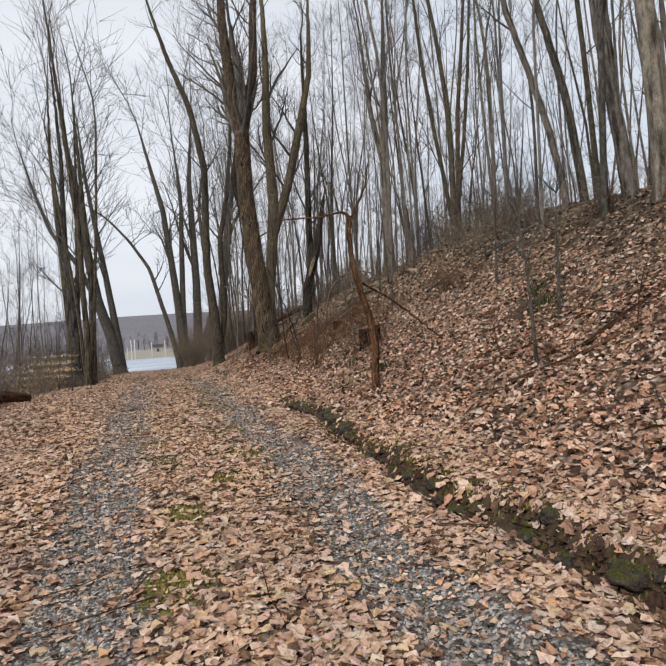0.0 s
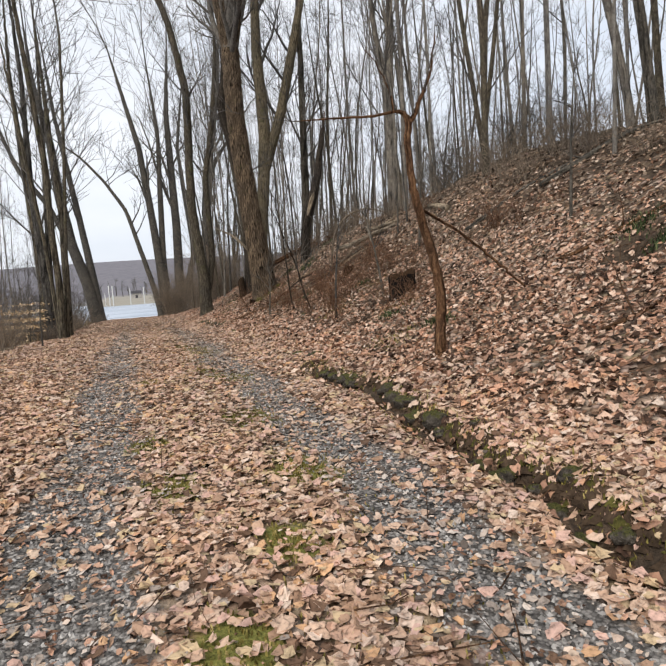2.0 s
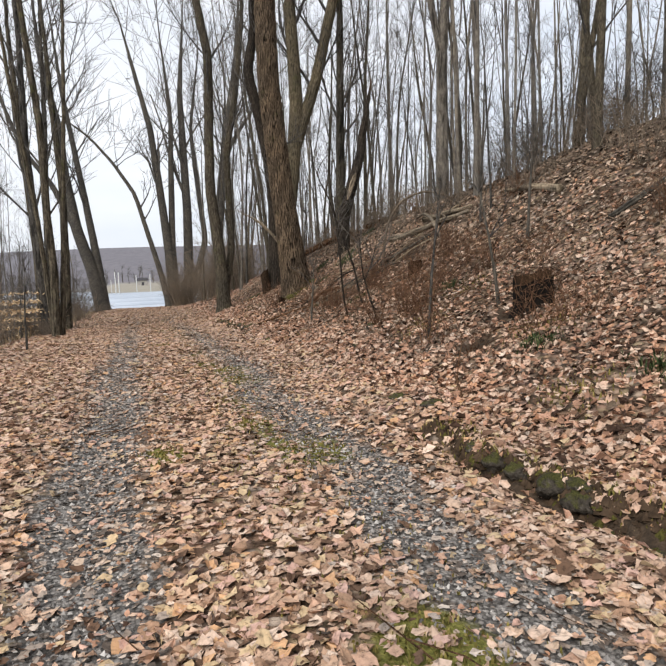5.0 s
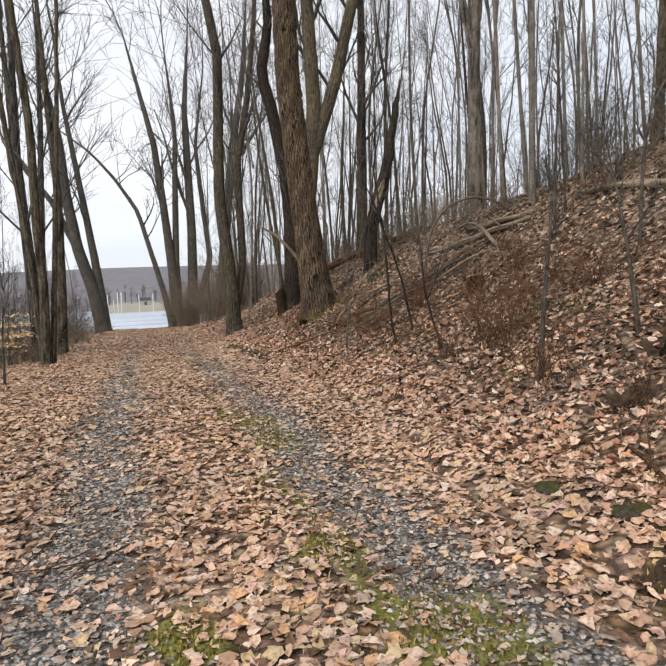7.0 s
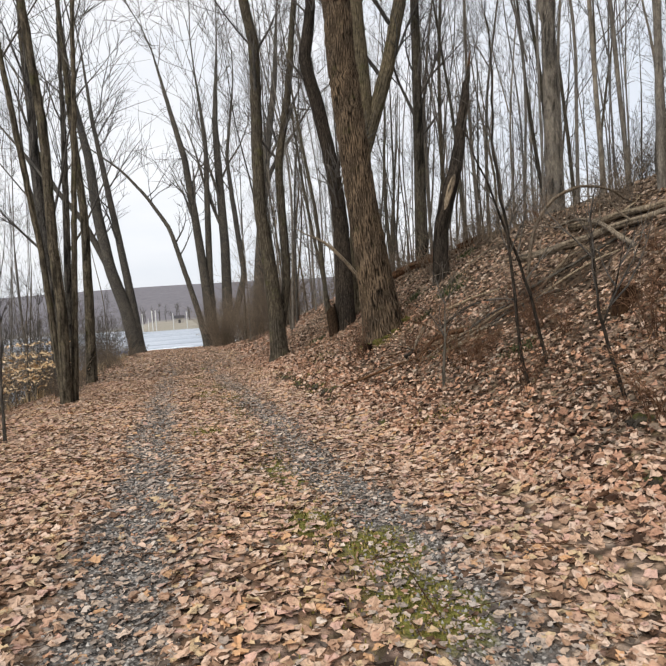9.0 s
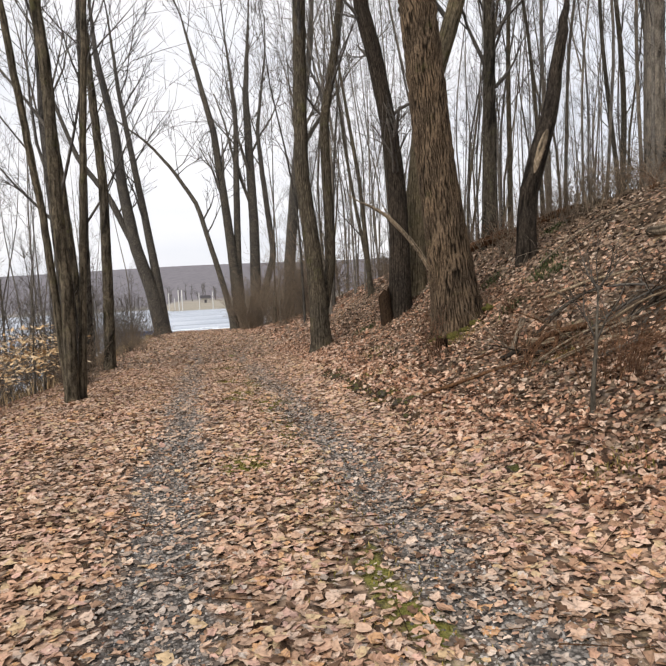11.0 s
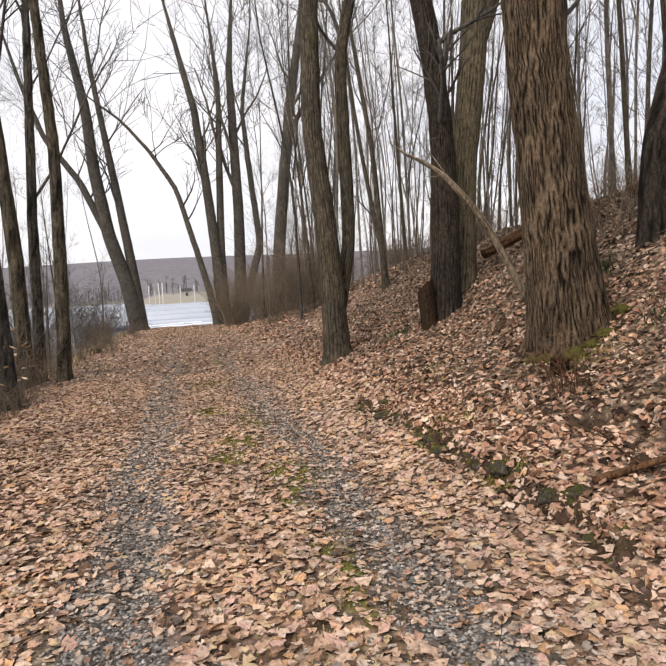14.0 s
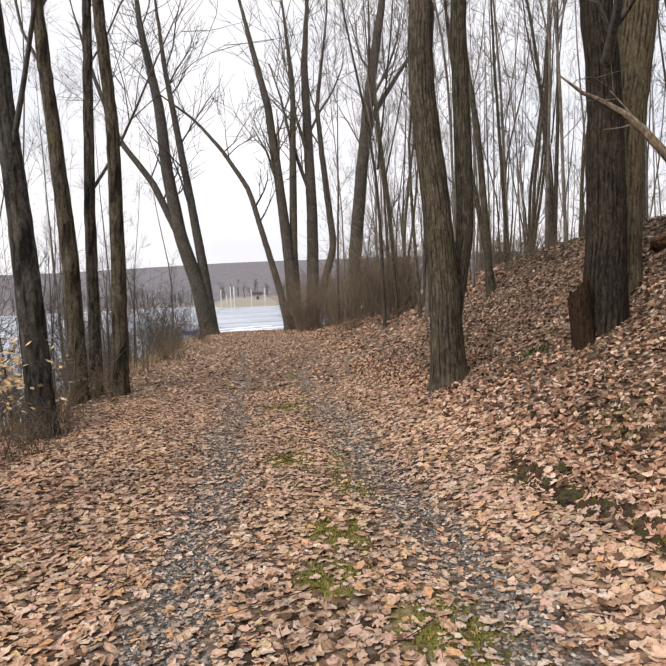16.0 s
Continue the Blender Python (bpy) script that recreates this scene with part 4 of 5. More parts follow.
log("fallen_log", lying(7.6, 12.6, 11.2, 12.3, 0.07), M_BARK, "dark fallen trunk along the bank top", seed=5, branches=1)
log("fallen_log", lying(6.5, 13.6, 8.6, 13.0, 0.05), M_BARK, "thin fallen trunk along the bank top", seed=6)
log("fallen_log", [(6.0, 29.9, 2.35, 0.1), (6.6, 29.9, 2.62, 0.11), (7.2, 29.9, 2.9, 0.12), (8.3, 30.0, 3.25, 0.12)], M_ROT, "dark rotten log on the bank", seed=7)
log("fallen_log", lying(8.4, 28.6, 10.4, 28.3, 0.12), M_ROT, "dark rotten log on the bank", seed=8)
log("fallen_log", lying(3.8, 22.9, 4.35, 22.7, 0.022, 0.02), M_ROT, "rotting dark branch in the leaves", 8, seed=9)
# Made-up dark log, put where the lane edge is undercut and in shade.
log("fallen_log", lying(-4.0, 15.2, -3.35, 18.4, 0.2, 0.1), M_ROT, "dark log shape standing in for the shaded undercut of the lane edge", seed=10)
log("fallen_log", lying(-4.9, 22.0, -3.5, 22.6, 0.07), M_DEADWOOD, "pale rotten log at the lane edge", seed=11)
log("leaning_dead_limb", [(5.5, 27.4, 1.4, 0.06), (5.19, 27.4, 1.95, 0.058), (4.89, 27.4, 2.52, 0.056), (4.48, 27.4, 3.07, 0.05), (4.19, 27.4, 3.36, 0.045), (3.85, 27.4, 3.65, 0.036), (3.5, 27.4, 3.76, 0.02), (3.2, 27.35, 3.95, 0.008)], M_DEADWOOD, "bare grey dead limb leaning out over the lane", 12, 0.04, "branch", 3, 12)
log("fallen_branch", lying(3.9, 6.1, 5.4, 5.5, 0.035), M_ROT, "dead branch lying among the leaves", 10, 0.05, "branch", 6, 13)
log("fallen_branch", lying(4.9, 6.0, 6.4, 5.9, 0.04), M_ROT, "dead branch lying among the leaves", 10, 0.05, "branch", 4, 14)
log("fallen_branch", lying(4.2, 7.3, 5.8, 7.0, 0.025), M_ROT, "dead branch lying among the leaves", 10, 0.05, "branch", 3, 15)
log("fallen_branch", lying(5.6, 9.7, 6.6, 8.8, 0.03), M_ROT, "dead branch lying among the leaves", 10, 0.05, "branch", 3, 16)
log("fallen_branch", lying(2.5, 8.7, 3.3, 8.3, 0.015), M_ROT, "thin dead stick beside the ditch", 8, 0.0, "branch", 1, 17)
log("fallen_branch", lying(2.75, 11.3, 3.1, 12.1, 0.02, 0.05), M_ROT, "thin dead stick beside the lane", 8, 0.0, "branch", 1, 18)

log("fallen_branch", lying(2.9, 22.4, 4.2, 21.9, 0.03, 0.05), M_ROT, "dead branch lying among the leaves", 10, 0.0, "branch", 2, 20)
log("fallen_branch", lying(1.9, 3.9, 2.05, 5.0, 0.01, 0.02), M_ROT, "thin twig on the leaves", 6, 0.0, "branch", 1, 21)

log("fallen_branch", lying(5.8, 31.8, 7.4, 33.0, 0.05, 0.03), M_ROT, "reddish dead branch on the bank", 10, 0.04, "branch", 2, 23)
# hollow under torn roots at the bank foot
log("torn_root", [(4.35, 22.1, 0.85, 0.03), (4.45, 21.95, 1.12, 0.035), (4.7, 21.8, 1.2, 0.04), (5.0, 21.7, 1.25, 0.05)], M_ROT, "dark root arching out of the bank", 9, 0.05, "root", 2, 150, "torn roots")
log("torn_root", [(4.2, 22.3, 0.78, 0.025), (4.42, 22.6, 1.0, 0.03), (4.75, 22.9, 1.3, 0.045)], M_DEADWOOD, "pale root arching out of the bank", 9, 0.05, "root", 1, 151, "torn roots")
log("torn_root", [(4.4, 21.6, 0.82, 0.02), (4.6, 21.75, 1.05, 0.025), (4.85, 22.1, 1.28, 0.04)], M_ROT, "dark root arching out of the bank", 9, 0.05, "root", 1, 152, "torn roots")
# Dark piece added to fill the hollow with shade.
log("torn_root", lying(4.1, 22.35, 4.7, 22.0, 0.05, 0.1), M_BARK_DARK, "dark root plate standing in for the shaded hollow in the bank", 12, 0.15, "root", 2, 153, "torn roots")

# the heap of brush: curved sticks fallen down the bank, and a knot of short ones at its foot
rng_b = np.random.default_rng(77)
HEAP = [(6.25, 21.2, 7.25, 21.1, 0.028, 0.12), (6.15, 21.0, 6.9, 19.9, 0.026, 0.14), (5.05, 22.75, 5.85, 22.4, 0.024, 0.1), (5.85, 22.4, 6.0, 21.4, 0.022, 0.08),
        (5.4, 21.3, 6.4, 21.15, 0.026, 0.1), (5.0, 21.6, 6.2, 20.9, 0.02, 0.16), (5.5, 23.6, 6.3, 22.2, 0.03, 0.06), (6.1, 21.6, 7.3, 20.2, 0.03, 0.08)]
for _ in range(16):
    x, y, a, l = rng_b.uniform(4.6, 6.3), rng_b.uniform(20.6, 22.6), rng_b.normal(-0.2, 0.5), rng_b.uniform(0.5, 1.5)
    HEAP.append((x - l / 2 * math.cos(a), y - l / 2 * math.sin(a), x + l / 2 * math.cos(a), y + l / 2 * math.sin(a), rng_b.uniform(0.01, 0.026), rng_b.uniform(0.02, 0.16)))
for k, stick in enumerate(HEAP):
    log("brush_stick", lying(*stick), (M_LIMB, M_DEADWOOD, M_BARK, M_TWIG, M_BARK_DARK)[k % 5],
        "dead stick in a heap of brush on the bank", 7, 0.0, "branch", rng_b.integers(1, 4), 100 + k, "brush heap")
log("arching_cane", [(6.1, 21.3, ground_at(6.1, 21.3), 0.032), (6.15, 21.3, 2.44, 0.032), (6.29, 21.3, 3.0, 0.032), (6.69, 21.3, 3.5, 0.03), (7.3, 21.3, 3.72, 0.026), (7.92, 21.3, 3.65, 0.022), (8.45, 21.3, 3.3, 0.016), (8.7, 21.3, ground_at(8.7, 21.3), 0.01)], M_LIMB, "bowed dead stem arching over the brush heap", 8, 0.0, "branch", 4, 140)
# stripped wood on the snag
path, rad = course([(0.08, -0.12, 1.6, 0.04), (0.27, -0.12, 2.2, 0.1), (0.48, -0.11, 2.75, 0.08), (0.62, -0.1, 3.1, 0.03)], 0.12)
part("peeled_wood", Tubes().add(path, rad, 12, 0.1, foot=True).mesh("peeled_wood", M_DEADWOOD), snag, "pale stripped wood where the bark has gone")
part("splinter", Tubes().add([(1.05, 0, 5.2), (1.15, 0.02, 5.6), (1.2, 0.03, 5.95)], [0.05, 0.03, 0.006], 6).mesh("splinter", M_ROT), snag, "jagged splinter at the broken top")


def stump(x, y, r, hgt, seed, label, tilt=0.0, shell=None):
    rng = np.random.default_rng(seed)
    z = ground_at(x, y)
    root = thing("tree_stump", x, y, z, label, "stump", "stumps")
    n = 30
    th = np.linspace(0, 2 * np.pi, n, endpoint=False)
    jag = hgt * (0.85 + 0.16 * np.sin(th + seed) + 0.06 * np.sin(3 * th + seed) + 0.12 * rng.random(n))
    lev = np.linspace(0, 1, 7)
    V = []
    for u in lev:
        rr = r * (1 + 0.45 * np.exp(-u * 4) * (0.6 + 0.5 * np.cos(5 * th))) * (1 + 0.05 * np.sin(9 * th + 3 * u))
        V.append(np.stack([rr * np.cos(th) + tilt * u, rr * np.sin(th), -0.15 + (jag + 0.15) * u], 1))
    for u, k in ((0.8, 1.0), (0.6, 0.55), (0.15, 0.35)):
        V.append(np.stack([r * u * np.cos(th) + tilt * k, r * u * np.sin(th), jag * k * 0.9], 1))
    V = np.concatenate(V)
    rows = len(V) // n
    i, j = np.arange(rows - 1)[:, None] * n, np.arange(n)[None]
    q = np.stack([i + j, i + (j + 1) % n, i + n + (j + 1) % n, i + n + j], -1).reshape(-1, 4)
    cut = 6 * n
    part("bark_shell", mesh_from("bark_shell", V[:7 * n], q[:cut].ravel(), np.full(cut, 4), shell or M_ROT), root)
    qi = q[cut:] - cut
    flat = np.concatenate([qi.ravel(), (np.arange(n) + 3 * n)])
    part("rotten_core", mesh_from("rotten_core", V[cut:], flat, np.concatenate([np.full(len(qi), 4), [n]]), M_CUT), root, "hollow orange-brown rotten wood")


# First stump: the dark shell colour stands in for its shaded open hollow.
stump(4.75, 12.95, 0.24, 0.42, 1, "short hollow rotten stump on the bank", -0.03, M_BARK_DARK)
stump(4.6, 29.42, 0.14, 0.85, 2, "broken orange-brown stump beside the dark tree", -0.08, M_DECAY)
stump(4.03, 24.5, 0.1, 0.24, 4, "small dark stump with a slanting cut", 0.03)
stump(5.6, 18.3, 0.14, 0.25, 3, "small rotten stump in the leaves")


def rock(x, y, s, seed, label="mossy stone half buried in leaves", mat=None, category="rock"):
    rng = np.random.default_rng(seed)
    bm = bmesh.new()
    bmesh.ops.create_icosphere(bm, subdivisions=3, radius=1.0)
    off = Vector(rng.uniform(0, 50, 3))
    for v in bm.verts:
        k = 1 + 0.4 * noise.noise(v.co * 1.3 + off) + 0.3 * noise.noise(v.co * 3.2 + off) + 0.16 * noise.noise(v.co * 7.5 + off)
        v.co = Vector((v.co.x * s[0] * k, v.co.y * s[1] * k, v.co.z * s[2] * k))
    me = bpy.data.meshes.new("rock")
    bm.to_mesh(me)
    bm.free()
    me.polygons.foreach_set("use_smooth", [True] * len(me.polygons))
    me.materials.append(mat or M_STONE)
    ob = new("moss_cushion" if mat else "rock", me)
    ob.matrix_world = pose(x, y, ground_at(x, y) - s[2] * 0.05, 0, 0, rng.uniform(0, 360))
    tagged(ob, label, category, "moss cushions" if mat else "stones by the ditch")


MOSS_PADS = ((4.28, 25.05, 0.14), (4.22, 24.88, 0.12), (4.42, 24.7, 0.17), (4.6, 24.68, 0.13), (4.82, 24.7, 0.12), (4.2, 25.25, 0.11), (5.2, 24.9, 0.15), (4.1, 24.75, 0.09))
for k, (x, y, a) in enumerate(MOSS_PADS):
    rock(x, y, (a, a * 0.8, a * 0.55), 950 + k, "cushion of yellow-green moss at the oak's foot", M_MOSS, "moss")
for k, (x, y, a) in enumerate(((2.55, 23.1, 0.13), (2.45, 24.4, 0.1), (2.4, 25.8, 0.12), (2.62, 26.3, 0.1), (3.6, 15.75, 0.14), (2.5, 11.4, 0.13), (2.35, 9.2, 0.1), (2.3, 7.6, 0.09), (2.28, 5.4, 0.1), (2.3, 4.1, 0.09), (3.0, 15.0, 0.08), (2.7, 22.3, 0.12), (4.45, 24.85, 0.13), (4.15, 25.05, 0.1), (2.42, 12.0, 0.11), (2.33, 6.5, 0.07), (2.35, 3.2, 0.1), (4.75, 21.65, 0.1), (2.39, 23.95, 0.13), (4.3, 21.5, 0.1), (2.5, 19.1, 0.09))):
    rock(x, y, (a * 0.95, a * 0.75, a * 0.5), 900 + k)


rng_c = np.random.default_rng(88)
for k in range(48):
    y = (1.2 + 9.3 * k / 34 if k < 34 else 21.8 + 5.0 * (k - 34) / 14) + rng_c.uniform(-0.1, 0.1)
    a = rng_c.uniform(0.06, 0.13) * (1.0 if k < 34 else 0.75)
    rock(float(ditch_x(y)) + rng_c.uniform(-0.02, 0.14), y, (a, a * 0.8, a * 0.6), 1000 + k, "dark mossy clod of turf along the ditch")


# ---- leaf litter, gravel and grass ----
def flat_bits(name, mat, x, y, size, seed, shape, curl=0.35, tilt=0.35, lift=0.012, label="", category="leaves"):
    """Many small folded leaves on the ground as one mesh. shape: half outline (across, along) from stalk to tip."""
    rng = np.random.default_rng(seed)
    n = len(x)
    e = 0.05
    z = height(x, y)
    nrm = np.stack([-(height(x + e, y) - height(x - e, y)) / (2 * e), -(height(x, y + e) - height(x, y - e)) / (2 * e), np.ones(n)], 1)
    nrm += rng.normal(0, tilt, (n, 3)) * (1, 1, 0)
    nrm /= np.linalg.norm(nrm, axis=1)[:, None]
    a = rng.uniform(0, 2 * np.pi, n)
    f = np.stack([np.cos(a), np.sin(a), np.zeros(n)], 1)
    f -= nrm * (f * nrm).sum(1)[:, None]
    f /= np.linalg.norm(f, axis=1)[:, None]
    s = np.cross(f, nrm)
    half = np.asarray(shape, float)
    k = len(half)
    out = np.concatenate([half, (half * (-1, 1))[1:-1][::-1]])
    m = len(out)
    wide = rng.uniform(0.75, 1.2, n)
    bend, fold = rng.normal(0, curl, n), rng.uniform(-curl, curl * 1.6, n)
    base = np.stack([x, y, z + lift * rng.uniform(0.2, 2.2, n)], 1)
    V = np.empty((n, m, 3))
    for i, (cx, cy) in enumerate(out):
        cx, cy = cx * rng.uniform(0.7, 1.25, n), cy + rng.normal(0, 0.045, n)
        up = fold * np.abs(cx) + bend * (cy - 0.5) ** 2 + rng.normal(0, 0.05, n)
        V[:, i] = base + size[:, None] * (s * (cx * wide)[:, None] + f * (cy - 0.5)[:, None] + nrm * up[:, None])
    idx = np.arange(n)[:, None] * m
    right = idx + np.arange(k)[None]
    left = idx + np.concatenate([[0], [k - 1], np.arange(k, m)])[None]
    flat = np.concatenate([np.concatenate([right, left], 1).ravel()])
    me = mesh_from(name, V.reshape(-1, 3), flat, np.tile([k, k], n), mat, False)
    return tagged(new(name, me), label, category, kind="stuff")


OVAL = ((0, 0), (0.30, 0.28), (0.27, 0.68), (0, 1.0))
RAGGED = ((0, 0), (0.34, 0.17), (0.28, 0.44), (0.37, 0.68), (0, 1.0))
LOBED = ((0, 0), (0.22, 0.08), (0.46, 0.30), (0.25, 0.42), (0.50, 0.70), (0.20, 0.72), (0, 1.0))
rng_l = np.random.default_rng(11)


def litter(n, x0, x1, y0, y1, thin_tracks=0.3, power=1.0):
    x, y = rng_l.uniform(x0, x1, n), y0 + (y1 - y0) * rng_l.random(n) ** power
    track, soil, moss = masks(x, y)
    clump = 0.5 + 0.5 * np.sin(2.1 * x + 1.3 * np.sin(1.7 * y)) * np.sin(1.9 * y + np.sin(2.7 * x))
    keep = rng_l.random(n) < (1 - (1 - thin_tracks) * np.clip(track * 1.3, 0, 1)) * (1 - 0.8 * np.clip(soil, 0, 1)) * (1 - 0.75 * np.clip(moss * 1.2, 0, 1)) * (0.75 + 0.25 * clump)
    keep &= rng_l.random(n) > 0.8 * np.clip(humus(x, y), 0, 1)
    keep &= height(x, y) > WATER + 0.2
    return x[keep], y[keep]


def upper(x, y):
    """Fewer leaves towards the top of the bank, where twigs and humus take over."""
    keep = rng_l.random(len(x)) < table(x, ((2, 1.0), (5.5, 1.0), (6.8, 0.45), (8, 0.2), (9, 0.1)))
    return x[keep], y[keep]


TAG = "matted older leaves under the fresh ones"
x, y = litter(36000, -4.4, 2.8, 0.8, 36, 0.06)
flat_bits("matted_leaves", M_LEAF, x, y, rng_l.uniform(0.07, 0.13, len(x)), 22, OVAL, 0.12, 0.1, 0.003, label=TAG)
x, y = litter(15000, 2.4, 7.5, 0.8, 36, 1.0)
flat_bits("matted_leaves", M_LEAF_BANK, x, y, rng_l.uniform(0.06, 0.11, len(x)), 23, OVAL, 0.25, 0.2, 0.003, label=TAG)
x, y = np.concatenate([rng_l.uniform(-7, 8, 3500), rng_l.uniform(-7, -4.2, 7000)]), np.concatenate([rng_l.uniform(-7, 0.9, 3500), rng_l.uniform(0.5, 38, 7000)])
flat_bits("leaf_litter", M_LEAF_BANK, x, y, rng_l.uniform(0.08, 0.14, len(x)), 24, OVAL, 0.3, 0.3, label="brown fallen leaves beside the lane")
TAG = "thick brown fallen leaves covering the lane"
x, y = litter(40000, -3.4, 2.9, 1.2, 9, 0.1)
flat_bits("leaf_litter", M_LEAF, x, y, rng_l.uniform(0.03, 0.085, len(x)), 21, RAGGED, 0.5, 0.2, label=TAG)
x, y = litter(48000, -4.2, 2.9, 0.8, 17, 0.1)
flat_bits("leaf_litter", M_LEAF, x, y, rng_l.uniform(0.035, 0.095, len(x)), 1, RAGGED, 0.5, 0.2, label=TAG)
x, y = litter(54000, -4.4, 2.9, 17, 36, 0.12)
flat_bits("leaf_litter", M_LEAF, x, y, rng_l.uniform(0.04, 0.1, len(x)), 2, RAGGED, 0.3, 0.18, label=TAG)
x, y = litter(14000, -3.6, 3.2, 0.8, 30, 0.1)
flat_bits("lobed_leaf_litter", M_LEAF, x, y, rng_l.uniform(0.05, 0.105, len(x)), 3, LOBED, 0.3, 0.25, label="curled oak and maple leaves on the ground")
TAG = "curled brown leaves covering the bank"
x, y = litter(58000, 2.5, 8.6, 1, 19, 1.0)
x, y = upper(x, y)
# Share of dull leaves grows towards the brush, painting the bank's shade there.
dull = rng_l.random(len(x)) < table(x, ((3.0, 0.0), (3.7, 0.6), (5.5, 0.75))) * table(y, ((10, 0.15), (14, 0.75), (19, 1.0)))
flat_bits("bank_leaves", M_LEAF_DULL, x[dull], y[dull], rng_l.uniform(0.035, 0.09, int(dull.sum())), 27, OVAL, 0.7, 0.5, 0.02, label="dull leaves, darkened in place of shade, among the brush")
x, y = x[~dull], y[~dull]
flat_bits("bank_leaves", M_LEAF_BANK, x, y, rng_l.uniform(0.035, 0.095, len(x)), 7, OVAL, 0.7, 0.5, 0.02, label=TAG)
x, y = litter(52000, 2.5, 8.6, 19, 38, 1.0)
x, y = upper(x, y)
# Dark leaves mixed in below the oak put the bank's shade into colour.
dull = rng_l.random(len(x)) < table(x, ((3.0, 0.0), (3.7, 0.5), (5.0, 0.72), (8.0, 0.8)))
flat_bits("bank_leaves", M_LEAF_DULL, x[dull], y[dull], rng_l.uniform(0.035, 0.095, int(dull.sum())), 28, OVAL, 0.7, 0.5, 0.02, label="dull leaves, darkened in place of shade, on the bank below the oak")
x, y = x[~dull], y[~dull]
flat_bits("bank_leaves", M_LEAF_BANK, x, y, rng_l.uniform(0.035, 0.095, len(x)), 8, OVAL, 0.7, 0.5, 0.02, label=TAG)
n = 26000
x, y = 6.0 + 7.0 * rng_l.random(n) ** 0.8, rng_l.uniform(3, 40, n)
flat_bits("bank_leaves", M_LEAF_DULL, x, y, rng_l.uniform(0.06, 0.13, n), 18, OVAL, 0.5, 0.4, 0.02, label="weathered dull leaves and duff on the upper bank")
x, y = litter(5000, 2.4, 6.0, 1, 30, 1.0)
flat_bits("lobed_leaf_litter", M_LEAF_BANK, x, y, rng_l.uniform(0.06, 0.11, len(x)), 9, LOBED, 0.6, 0.4, 0.02, label="curled oak and maple leaves on the bank")
n = 420
y = np.concatenate([rng_l.uniform(0.8, 11.5, n), rng_l.uniform(21.5, 27, n // 3)])
x = ditch_x(y) + rng_l.normal(0.05, 0.16, len(y))
flat_bits("ditch_leaves", M_LEAF_BANK, x, y, rng_l.uniform(0.05, 0.11, len(x)), 19, RAGGED, 0.6, 0.4, 0.03, label="curled leaves caught in the ditch")
x, y = litter(15000, -6, 3.2, 36, 78, 0.8)
flat_bits("leaf_litter", M_LEAF, x, y, rng_l.uniform(0.09, 0.15, len(x)), 4, OVAL, label="brown fallen leaves at the far end of the lane")
x, y = litter(12000, 3, 9.5, 38, 70, 0.4)
flat_bits("bank_leaves", M_LEAF_BANK, x, y, rng_l.uniform(0.1, 0.17, len(x)), 10, OVAL, label=TAG)
n = 24000
side = rng_l.random(n) < 0.5
x, y = np.where(side, -0.4, 1.3) + rng_l.normal(0, 0.33, n), rng_l.uniform(0.8, 34, n)
keep = rng_l.random(n) < table(y, ((0, 0.2), (7, 0.3), (12, 0.75), (34, 0.9)))
x, y = x[keep], y[keep]
flat_bits("damp_leaves", M_LEAF_GREY, x, y, rng_l.uniform(0.025, 0.065, len(x)), 6, RAGGED, 0.2, 0.2, label="flattened damp grey leaves in the wheel tracks")

n = 26000
side = rng_l.random(n) < 0.5
x, y = np.where(side, -0.4, 1.3) + rng_l.normal(0, 0.3, n), 0.8 + 31 * rng_l.random(n) ** 1.3
flat_bits("leaf_fragments", M_LEAF_GREY, x[::2], y[::2], rng_l.uniform(0.012, 0.035, n // 2), 16, OVAL, 0.2, 0.2, 0.01, label="crushed leaf fragments among the gravel")
flat_bits("leaf_fragments", M_LEAF_BANK, x[1::2], y[1::2], rng_l.uniform(0.015, 0.045, n // 2), 17, OVAL, 0.3, 0.3, 0.01, label="crushed brown leaf fragments among the gravel")

# crushed stone of the wheel tracks
n = 34000
side = rng_l.random(n) < 0.5
y = 0.8 + 31 * rng_l.random(n) ** 1.3
x = np.where(side, -0.42, 1.3) + rng_l.normal(0, 0.19, n)
keep = rng_l.random(n) < table(y, ((0, 1.0), (12, 0.8), (22, 0.6), (34, 0.5)))
x, y = x[keep], y[keep]
n = len(x)
size = rng_l.uniform(0.006, 0.017, n)
octa = np.array([(1, 0, 0), (0, 1, 0), (-1, 0, 0), (0, -1, 0), (0, 0, 1)], float)
tri = np.array([(0, 1, 4), (1, 2, 4), (2, 3, 4), (3, 0, 4)])
ang = rng_l.uniform(0, 6.28, n)
sc = rng_l.uniform(0.6, 1.3, (n, 3)) * size[:, None]
V = np.empty((n, 5, 3))
for i, (a, b, c) in enumerate(octa):
    u, v = a * sc[:, 0], b * sc[:, 1]
    V[:, i] = np.stack([x + u * np.cos(ang) - v * np.sin(ang), y + u * np.sin(ang) + v * np.cos(ang), height(x, y) + c * sc[:, 2] - 0.001], 1)
flat = (np.arange(n)[:, None, None] * 5 + tri[None]).ravel()
tagged(new("gravel", mesh_from("gravel", V.reshape(-1, 3), flat, np.full(n * 4, 3), M_GRAVEL, False)), "wet grey crushed gravel in the wheel tracks", "gravel", kind="stuff")


